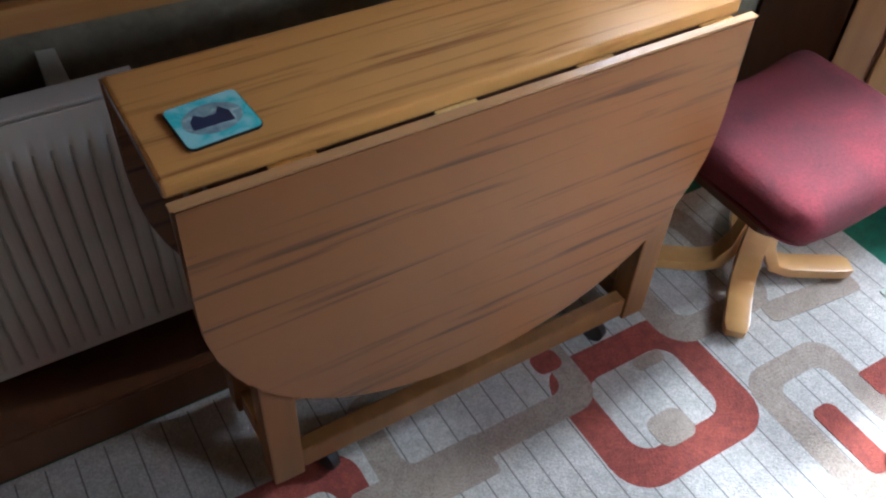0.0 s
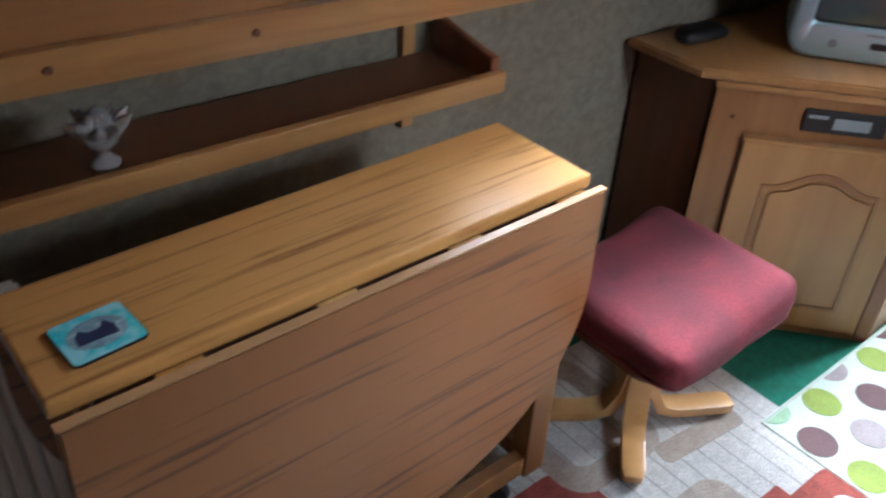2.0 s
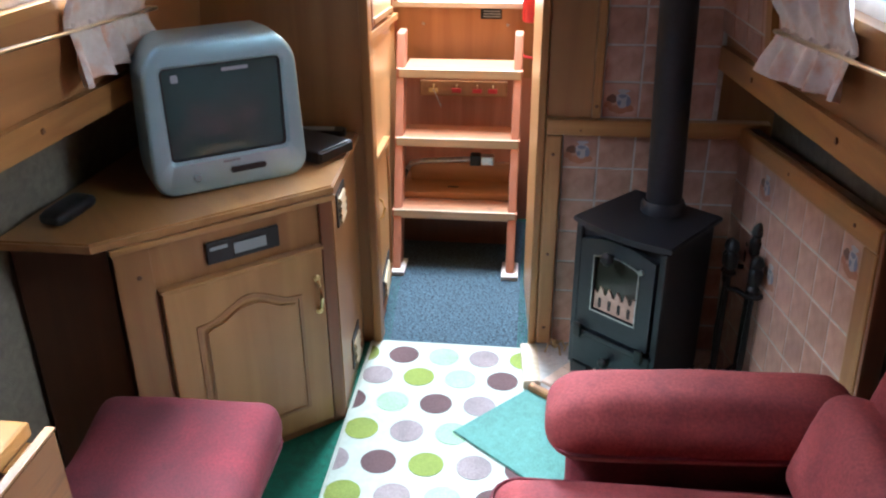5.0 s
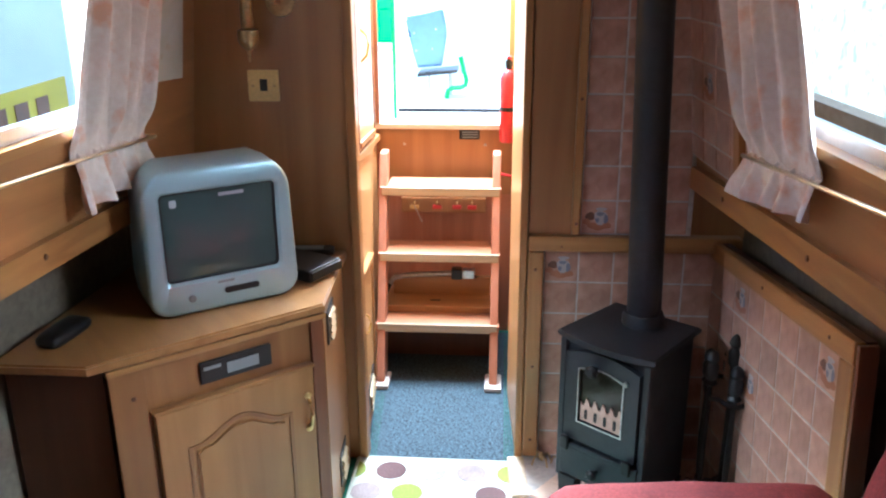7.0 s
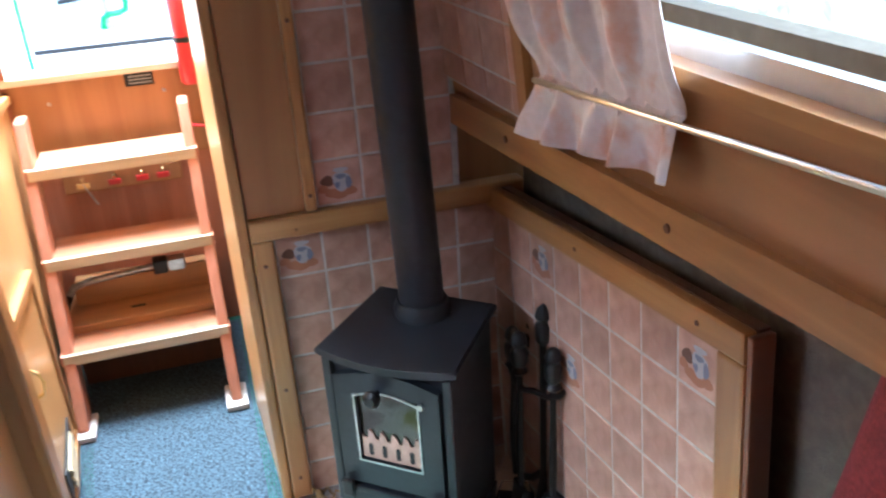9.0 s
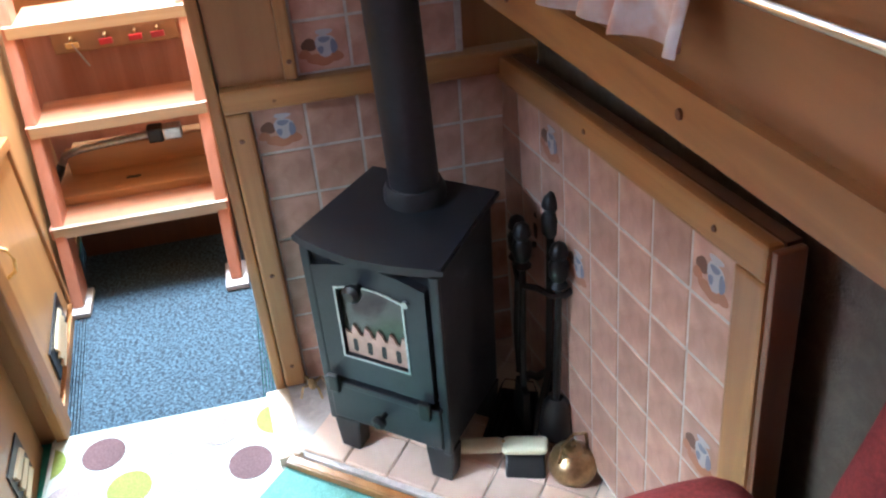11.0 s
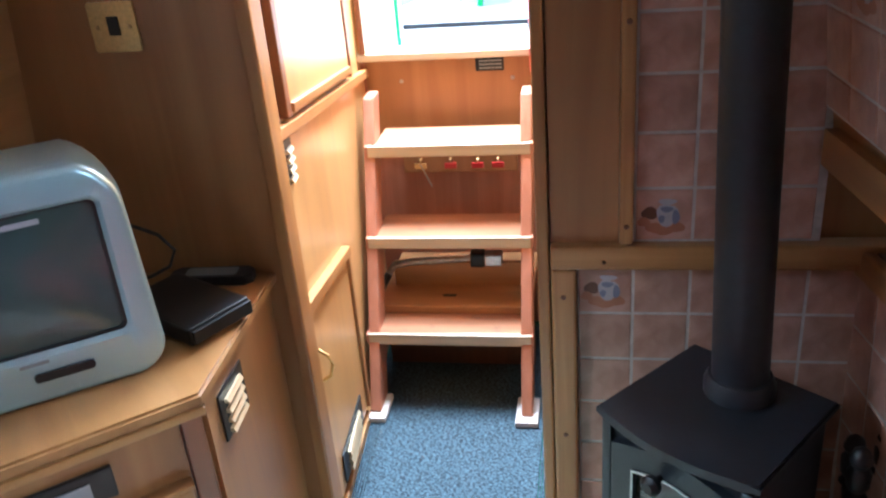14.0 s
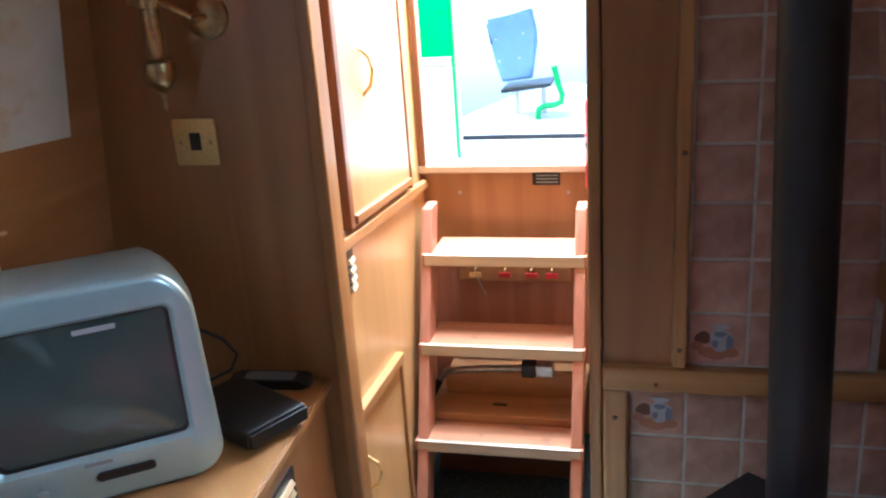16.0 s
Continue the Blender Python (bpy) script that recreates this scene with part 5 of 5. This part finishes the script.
part("screw", turned([(0.004, 0.0425), (0.003, 0.0445)], 8, Matrix.Translation((0.092, 0, 0))), BRASS, bru)
ke = thing("brass_kettle", "small round brass kettle on the hearth tiles", "kettle", pose(1.905, -0.838, HZ, 0, 0, -70))
part("body", turned([(0.030, 0), (0.044, 0.010), (0.050, 0.030), (0.042, 0.052), (0.022, 0.064), (0.016, 0.068)], 22), BRASS_DULL, ke, smooth=True)
part("lid", turned([(0.020, 0.0682), (0.016, 0.076), (0.005, 0.080), (0.007, 0.088), (0.002, 0.094)], 16), BRASS_DULL, ke, smooth=True)
part("spout", tube([(0.040, 0, 0.030), (0.062, 0, 0.045), (0.070, 0, 0.062)], [0.009, 0.006, 0.005], 8), BRASS_DULL, ke, smooth=True)
part("handle", tube([(-0.036, 0, 0.055), (-0.03, 0, 0.095), (0, 0, 0.112), (0.03, 0, 0.095), (0.036, 0, 0.055)], 0.003, 6), BRASS_DULL, ke, smooth=True)


def imp(m, label):
    o = thing("metal_ornament", label, "ornament", m, "small hearth ornaments")
    part("body", turned([(0.006, 0.012), (0.011, 0.022), (0.008, 0.034), (0.003, 0.040)], 8), BRASS_DULL, o, smooth=True)
    for k in range(4):
        a = k * 1.57 + 0.5
        part("limb", tube([(0.006 * math.cos(a), 0.006 * math.sin(a), 0.024), (0.024 * math.cos(a), 0.024 * math.sin(a), 0.030), (0.034 * math.cos(a), 0.034 * math.sin(a), 0.003)], 0.003, 6), BRASS_DULL, o)


imp(pose(2.285, -0.365, HZ), "small dull brass spindly ornament in the hearth corner")
imp(pose(2.270, -0.425, HZ, 0, 0, 40), "small dull brass spindly ornament beside the stove")

# ---- ladder up to the bow doors ----
ld = thing("boarding_ladder", "reddish wooden boarding ladder with three worn treads", "ladder")


def lad_x(z):
    return 2.815 + 0.46 * z


LY0, LY1 = -0.208, 0.206
for y, w in ((LY0, 0.030), (LY1 - 0.002, 0.030)):
    dy = 0.018 if y > 0 else 0.0
    rail = hexa([(lad_x(0) - 0.03, y - 0.015, 0.026), (lad_x(0) + 0.06, y - 0.015, 0.026), (lad_x(0) + 0.06, y + 0.015, 0.026), (lad_x(0) - 0.03, y + 0.015, 0.026),
                 (lad_x(0.80) - 0.03, y + dy - 0.015, 0.80), (lad_x(0.80) + 0.045, y + dy - 0.015, 0.80), (lad_x(0.80) + 0.045, y + dy + 0.015, 0.80), (lad_x(0.80) - 0.03, y + dy + 0.015, 0.80)], 0.006)
    part("side_rail", rail, LADDER, ld)
    part("foot_pad", box(lad_x(0) - 0.055, lad_x(0) + 0.06, y - 0.03, y + 0.03, 0.0095, 0.025, 0.003), RUBBER, ld, "white rubber foot pad")
for z in (0.212, 0.449, 0.674):
    x = lad_x(z)
    t = part("tread", box(x - 0.035, x + 0.115, LY0 + 0.0155, LY1 - 0.002, z - 0.012, z + 0.012, 0.003), TREAD, ld)
    part("nosing", box(x - 0.045, x - 0.0355, LY0 - 0.012, LY1 + 0.016, z - 0.020, z + 0.0125, 0.003), NOSING, t, "pale worn metal nosing")
    for s in (-1, 1):
        part("tread_end", box(x - 0.044, x - 0.005, *((LY0 - 0.018, LY0 + 0.0) if s < 0 else (LY1 + 0.006, LY1 + 0.022)), z - 0.018, z + 0.011), LADDER, t)
# engine box step behind the ladder
eb = thing("step_box", "low wooden box behind the ladder with a finger hole", "box")
part("top_board", box(2.98, END - 0.001, -0.215, 0.215, 0.225, 0.250, 0.004), STEP_OAK, eb)
part("front_board", box(3.06, 3.08, -0.215, 0.215, 0.0, 0.2245), CAB_SIDE, eb)
part("back_riser", box(3.10, 3.12, -0.19, 0.19, 0.2505, 0.325, 0.004), STEP_OAK, eb)
part("finger_hole", prism(rounded(0.014, 0.04, 0.006), 0.2502, 0.2508, m=pose(3.04, 0.02, 0)), CAST, eb)
wr = thing("windlass", "steel lock windlass lying behind the ladder", "windlass", pose(3.085, 0.115, 0.272))
part("shaft", tube([(0.0, 0.09, 0.02), (0.0, 0.07, 0.05), (0.0, 0.02, 0.062), (0.0, -0.165, 0.075)], 0.010, 10), STEEL, wr, smooth=True)
part("handle", tube([(0.0, 0.09, 0.02), (-0.05, 0.095, 0.012), (-0.10, 0.095, 0.012)], 0.011, 10), CAST, wr, smooth=True)
part("socket", box(-0.020, 0.020, -0.196, -0.155, 0.053, 0.096, 0.006), CAST, wr)
part("square_socket", box(-0.018, 0.018, -0.245, -0.1965, 0.056, 0.092, 0.004), STEEL, wr)
kb = thing("key_hooks", "wooden key rack with hooks, keys and red tags", "key rack")
part("board", box(END - 0.022, END - 0.0005, -0.165, 0.175, 0.525, 0.585, 0.003), PLY, kb)
for ky, mt in ((0.12, BRASS), (0.03, RED_PAINT), (-0.05, RED_PAINT), (-0.11, RED_PAINT)):
    part("hook", tube([(END - 0.022, ky, 0.57), (END - 0.04, ky, 0.565), (END - 0.045, ky, 0.575)], 0.003, 6), BRASS, kb)
    part("tag", box(END - 0.046, END - 0.040, ky - 0.018, ky + 0.018, 0.545, 0.562, 0.002), mt, kb)
part("key", tube([(END - 0.044, 0.12, 0.56), (END - 0.046, 0.09, 0.49)], 0.003, 6), STEEL, kb)
sp = thing("maker_plate", "small dark metal plate with unreadable lettering", "plate")
part("plate", box(END - 0.010, END - 0.0065, -0.137, -0.057, 0.822, 0.860, 0.001), CAST, sp)
for i in range(3):
    part("line", box(END - 0.0112, END - 0.0102, -0.132, -0.068, 0.829 + i * 0.010, 0.833 + i * 0.010), SILVER_D, sp)
for k, (sy, sz) in enumerate(((0.16, 0.80), (-0.16, 0.80))):
    solid("screw_head", turned([(0.006, 0), (0.005, 0.002)], 8, pose(END - 0.0065, sy, sz, 0, -90, 0)), STEEL, "small steel screw head in the riser", "screw", group="riser screws")
fe = thing("fire_extinguisher", "red fire extinguisher fixed beside the bow doors", "fire extinguisher", pose(3.24, -0.246, 0.83))
part("cylinder", turned([(0.028, 0), (0.032, 0.006), (0.032, 0.24), (0.022, 0.265), (0.010, 0.275)], 22), RED_PAINT, fe, smooth=True)
part("valve", turned([(0.012, 0.276), (0.014, 0.30), (0.008, 0.315)], 12), CAST, fe, smooth=True)
part("lever", box(-0.045, 0.01, -0.008, 0.008, 0.316, 0.324), RED_PAINT, fe)
part("bracket", join(box(-0.010, 0.010, -0.046, -0.0325, 0.02, 0.22), turned([(0.0335, 0.12), (0.0335, 0.135)], 22)), CAST, fe)
hose = thing("red_pipe", "thin red pipe low on the passage side", "pipe")
part("run", tube([(3.28, -0.281, 0.60), (3.28, -0.279, 0.68), (3.29, -0.22, 0.69)], 0.006, 8), RED_PAINT, hose, smooth=True)

# ---- things on the port bulkhead ----
sk = thing("wall_socket", "square brass socket plate on the bulkhead", "socket", pose(BULK - 0.0005, 0.430, 1.178, 90, 0, -90))
part("plate", prism(rounded(0.086, 0.086, 0.004), 0, 0.005, 0.0015), BRASS, sk)
part("socket_insert", box(-0.009, 0.011, -0.014, 0.018, 0.0051, 0.008), BLACK, sk)
for s in (-1, 1):
    part("screw", turned([(0.004, 0.0051), (0.003, 0.0065)], 8, Matrix.Translation((s * 0.030, 0, 0))), BRASS_DULL, sk)
wl = thing("wall_lamp", "aged brass gimbal lamp on the bulkhead", "wall lamp", pose(BULK - 0.055, 0.447, 1.285))
part("rose", turned([(0.040, 0), (0.038, 0.008), (0.020, 0.016)], 20, pose(0.0545, -0.078, 0.115, 0, -90, 0)), BRASS_DULL, wl, smooth=True)
part("arm", tube([(0.04, -0.078, 0.115), (0.0, -0.074, 0.118), (0.0, -0.035, 0.14), (0.0, -0.012, 0.15), (0, 0.03, 0.15)], 0.006, 8), BRASS_DULL, wl, smooth=True)
part("knob", turned([(0.008, -0.01), (0.008, 0.0), (0.003, 0.004)], 10, pose(0, 0.035, 0.15, -90, 0, 0)), BRASS_DULL, wl, smooth=True)
part("tube_body", turned([(0.004, -0.02), (0.006, -0.006), (0.016, 0.0), (0.027, 0.016), (0.029, 0.032), (0.027, 0.046), (0.012, 0.050), (0.017, 0.056), (0.017, 0.135), (0.022, 0.138), (0.024, 0.165), (0.016, 0.172)], 20), BRASS_DULL, wl, smooth=True)
part("drop", turned([(0.001, -0.038), (0.005, -0.030), (0.003, -0.0202)], 10), BRASS_DULL, wl, smooth=True)
mp = thing("pinned_map", "creased paper map pinned on the cabin side", "map")
part("sheet", surface(10, 10, lambda u, v: (2.035 + u * 0.20 + 0.03 * v * u, upper_y(1, 2.035 + u * 0.2, 1.22 + v * 0.42) - 0.004 - 0.010 * (1 - v) * abs(u - 0.4), 1.222 - 0.010 * u + v * 0.42), 0.0008), PAPER, mp)


# ---- what is seen outside ----
solid("ground", box(-60, 60, -60, 60, -0.66, -0.60), WATER, "dark canal water round the boat", "water", "structure")
dk = thing("bow_deck", "pale painted bow deck outside the doors", "deck", kind="structure")
part("deck_plate", prism([(END + 0.071, -0.75), (5.2, -0.25), (5.5, 0.0), (5.2, 0.25), (END + 0.071, 0.75)], 0.70, 0.78), DECK, dk)
part("toe_rail", box(4.12, 4.135, -0.5, 0.5, 0.7805, 0.797, 0.003), CAST, dk)
bd = thing("bow_door", "bright green steel bow door standing open", "door", pose(3.70, 0.236, 0.781))
part("upper_panel", box(0.0, 0.02, 0.012, 0.17, 0.370, 1.06, 0.003), GREEN_PAINT, bd)
part("lower_panel", box(0.0, 0.02, 0.012, 0.17, 0.0, 0.340, 0.003), DECK, bd, "white painted lower panel")
part("middle_rail", box(-0.004, 0.024, 0.012, 0.17, 0.341, 0.369, 0.003), ALU, bd)
part("stile", box(-0.002, 0.022, 0.0, 0.0115, 0.0, 1.06, 0.003), GREEN_PAINT, bd)
part("edge_strip", box(-0.004, 0.024, -0.006, -0.0005, 0.06, 1.06), ALU, bd)
ch = thing("covered_seat", "deck seat with a blue canvas back and dark base", "seat", pose(4.6, 0, 0.781))
back = [(0.276, 0.395), (0.284, 0.41), (0.20, 0.424), (0.104, 0.447), (0.092, 0.44), (0.078, 0.36), (0.075, 0.313), (0.088, 0.24), (0.101, 0.160), (0.228, 0.148), (0.250, 0.22), (0.272, 0.31)]
part("backrest", prism(back, -0.03, 0.03, 0.012, pose(0, 0, 0, 90, 0, 90)), NAVY, ch, "blue canvas padded back", True)
for by, bz in ((0.245, 0.33), (0.13, 0.35), (0.235, 0.24), (0.15, 0.25)):
    part("button", turned([(0.006, 0), (0.004, 0.004)], 8, pose(-0.031, by, bz, 0, -90, 0)), ALU, ch)
part("seat_plate", hexa([(-0.10, 0.014, 0.135), (0.10, 0.014, 0.135), (0.10, 0.224, 0.112), (-0.10, 0.224, 0.112), (-0.10, 0.014, 0.150), (0.10, 0.014, 0.150), (0.10, 0.224, 0.130), (-0.10, 0.224, 0.130)], 0.004), CAST, ch)
for ly in (0.06, 0.18):
    part("leg", tube([(0.05, ly, 0), (0.05, ly, 0.118)], 0.012, 8), DECK, ch)
ti = thing("green_hose", "short curved green hose on the bow deck", "hose")
part("run", tube([(4.5, -0.002, 1.00), (4.5, -0.018, 0.93), (4.5, -0.034, 0.88), (4.5, -0.028, 0.852), (4.5, 0.0, 0.840), (4.5, 0.04, 0.838), (4.5, 0.065, 0.825), (4.5, 0.07, 0.785)], 0.013, 8), GREEN_PAINT, ti, smooth=True)
hl = thing("moored_boat", "moored narrowboat with a yellow lettered cabin side", "boat", pose(1.5, 3.2, -0.6))
part("hull", box(-7, 7, 0, 2, 0, 0.7, 0.05), CAST, hl)
part("cabin_side", box(-6, 5.5, 0.15, 1.85, 0.7005, 2.5, 0.05), BLUE_SUNLIT, hl)
part("yellow_panel", box(2.2, 5.3, 0.13, 0.1495, 0.78, 1.16), YELLOW, hl)
for i in range(6):
    part("lettering_bar", box(3.3 + i * 0.30, 3.48 + i * 0.30, 0.122, 0.1295, 0.88, 1.06), RED_WOOD, hl)
part("window_panel", box(-3.4, -2.0, 0.13, 0.1495, 1.5, 2.1), ALU, hl)
bk = thing("bank_wall", "mossy pale stone wall along the towpath", "wall", kind="structure")
part("wall", box(-14, 16, -3.4, -2.8, -0.6, 2.9, 0.04), STONE, bk)
bank = solid("pavement", box(-20, 30, -2.79, -1.75, -0.6, 0.35), DECK, "pale gravel towpath beside the boat", "path", "structure")

# ---- tiles, last ----


def tile_mesh(name, w, h, d):
    bm = box(-w / 2, w / 2, -h / 2, h / 2, 0, d)
    bmesh.ops.bevel(bm, geom=[e for e in bm.edges if min(v.co.z for v in e.verts) > d * 0.9], offset=0.0025, segments=1, affect="EDGES")
    me = bpy.data.meshes.new(name)
    bm.to_mesh(me)
    bm.free()
    me.materials.append(TILE)
    return me


P = 0.099
FULL = tile_mesh("tile", P - 0.003, P - 0.003, 0.008)


def oval(w, h, n=16, wob=0.0, ph=0.0):
    return [((1 + wob * math.sin(3 * a + ph)) * w / 2 * math.cos(a), (1 + wob * math.sin(3 * a + ph)) * h / 2 * math.sin(a)) for a in (2 * math.pi * k / n for k in range(n))]


def motif(parent, m):
    """A jug with fruits round it printed on a tile."""
    for w, h, x, y, z, mt in ((0.030, 0.026, -0.026, 0.004, 0.00830, CAB_SIDE), (0.024, 0.020, -0.036, -0.014, 0.00834, MOTIF_RED), (0.044, 0.020, 0.0, -0.031, 0.00838, MOTIF_RED),
                              (0.030, 0.022, -0.018, -0.026, 0.00842, MOTIF_RED), (0.026, 0.022, 0.026, -0.025, 0.00846, MOTIF_RED), (0.040, 0.046, 0.006, 0.0, 0.00850, MOTIF_PALE),
                              (0.014, 0.030, 0.022, -0.004, 0.00854, MOTIF_BLUE), (0.024, 0.012, 0.005, 0.012, 0.00858, MOTIF_BLUE), (0.034, 0.012, 0.006, 0.027, 0.00862, MOTIF_PALE), (0.012, 0.016, -0.004, -0.008, 0.00866, MOTIF_BLUE)):
        part("motif", prism(oval(w, h, 14, 0.10, x * 90), 0.008, z, m=m @ Matrix.Diagonal((0.92, 0.92, 1, 1)) @ pose(x, y, 0)), mt, parent)


cuts = {}


def put_tile(parent, m, w, h):
    """A whole or cut tile centred on m, its face along m's z."""
    if w < 0.02 or h < 0.02:
        return
    key = (round(w, 3), round(h, 3))
    if abs(w - P) < 0.002 and abs(h - P) < 0.002:
        me = FULL
    else:
        if key not in cuts:
            cuts[key] = tile_mesh("tile", w - 0.003, h - 0.003, 0.008)
        me = cuts[key]
    ob = new("tile", me)
    ob.parent = parent
    ob.matrix_local = m


FACE = BULK + 0.004
part("grout_bed", box(FACE - 0.0048, BULK + 0.0175, -0.93, -0.353, 0.034, 0.7155), GROUT, br)
part("grout_bed", box(FACE - 0.0048, BULK + 0.0175, -0.76, -0.4505, 0.7625, CEIL), GROUT, br)
face_m = pose(0, 0, 0, 90, 0, -90)      # tile's z towards the cabin, its x to starboard
for r in range(7):
    zt = 0.7155 - r * P
    zb = max(zt - P, 0.034)
    for c in range(6):
        ya = -0.353 - c * P
        yb = max(ya - P, -0.865)
        m = Matrix.Translation((FACE + 0.002, (ya + yb) / 2, (zt + zb) / 2)) @ face_m
        put_tile(br, m, ya - yb, zt - zb)
        if r == 0 and c == 0:
            motif(br, m)
for r in range(11):
    zb = 0.764 + r * P
    for c in range(3):
        ya = -0.452 - c * P
        m = Matrix.Translation((FACE + 0.002, ya - P / 2, zb + P / 2)) @ face_m
        put_tile(br, m, P, P)
        if r == 0 and c == 0:
            motif(br, m)

# tiled guard panel along the starboard side
SX = 1.432
pa, pb = Vector((SX, -0.918)), Vector((BULK - 0.030, -0.838))
plen = (pb - pa).length
pang = math.degrees(math.atan2(pb.y - pa.y, pb.x - pa.x))
gp = thing("tiled_guard_panel", "pine-framed tiled heat guard beside the stove", "heat guard", pose(pa.x, pa.y, 0.03, 0, 0, pang) @ pose(0, 0, 0, 0, 5.6, 0))
PT = 0.803
part("backing", box(0.0, plen, -0.030, -0.010, 0.075, PT), CAB_SIDE, gp)
part("grout_bed", box(0.062, plen - 0.001, -0.0095, 0.0008, 0.075, PT - 0.052), GROUT, gp)
part("top_batten", box(0.0, plen, -0.0095, 0.014, PT - 0.050, PT, 0.006), PINE, gp)
part("end_batten", box(0.0, 0.060, -0.0095, 0.013, 0.034, PT - 0.0505, 0.006), PINE_Z, gp)
part("edge_strip", box(-0.012, -0.0005, -0.030, 0.010, 0.01, PT - 0.004, 0.003), RED_WOOD, gp)
for k in (0.10, 0.45):
    part("plug", turned([(0.005, 0), (0.004, 0.002)], 8, pose(k, 0.014, PT - 0.025, -90, 0, 0)), CAB_SIDE, gp)
gm = pose(0, 0, 0, 90, 0, 180)
cols = int((plen - 0.062) / P) + 1
for r in range(7):
    zt = PT - 0.052 - r * P
    zb = max(zt - P, 0.080)
    for c in range(cols):
        xa = 0.063 + c * P
        xb = min(xa + P, plen - 0.002)
        m = Matrix.Translation(((xa + xb) / 2, -0.006, (zt + zb) / 2)) @ gm
        put_tile(gp, m, xb - xa, zt - zb)
        if (r, c) in ((0, 0), (0, 5), (3, 0), (2, 4)):
            motif(gp, m)

# tiles on the upper side by the flue, with an upright pine trim
su = thing("side_tiling", "terracotta tiles on the cabin side by the flue", "tiles", kind="structure")
ua, ub = 2.00, BULK - 0.003
part("upright_trim", side_piece(-1, ua - 0.035, ua - 0.001, 1.0, CEIL, lambda x, z: upper_y(-1, x, z) + 0.016, 0.0155), PINE_Z, su)
part("grout_bed", side_piece(-1, ua, ub, 1.0, CEIL, lambda x, z: upper_y(-1, x, z) + 0.0110, 0.0105), GROUT, su)
sang = math.degrees(math.atan2(0.105, 1.0))
lean = math.degrees(math.atan(0.10))
for r in range(10):
    for c in range(4):
        xb = ub - c * P
        xa = max(xb - P, ua)
        zb = 0.764 + (r + 2) * P
        zlo, zhi = max(zb, 1.002), min(zb + P, CEIL)
        if zhi - zlo < 0.03 or xb - xa < 0.02:
            continue
        xm, zm = (xa + xb) / 2, (zlo + zhi) / 2
        m = Matrix.Translation((xm, upper_y(-1, xm, zm) + 0.005, zm)) @ pose(0, 0, 0, 0, 0, sang) @ pose(0, 0, 0, 90 + lean, 0, 180)
        put_tile(su, m, xb - xa, zhi - zlo)
        if r == 2 and c == 1:
            motif(su, m)
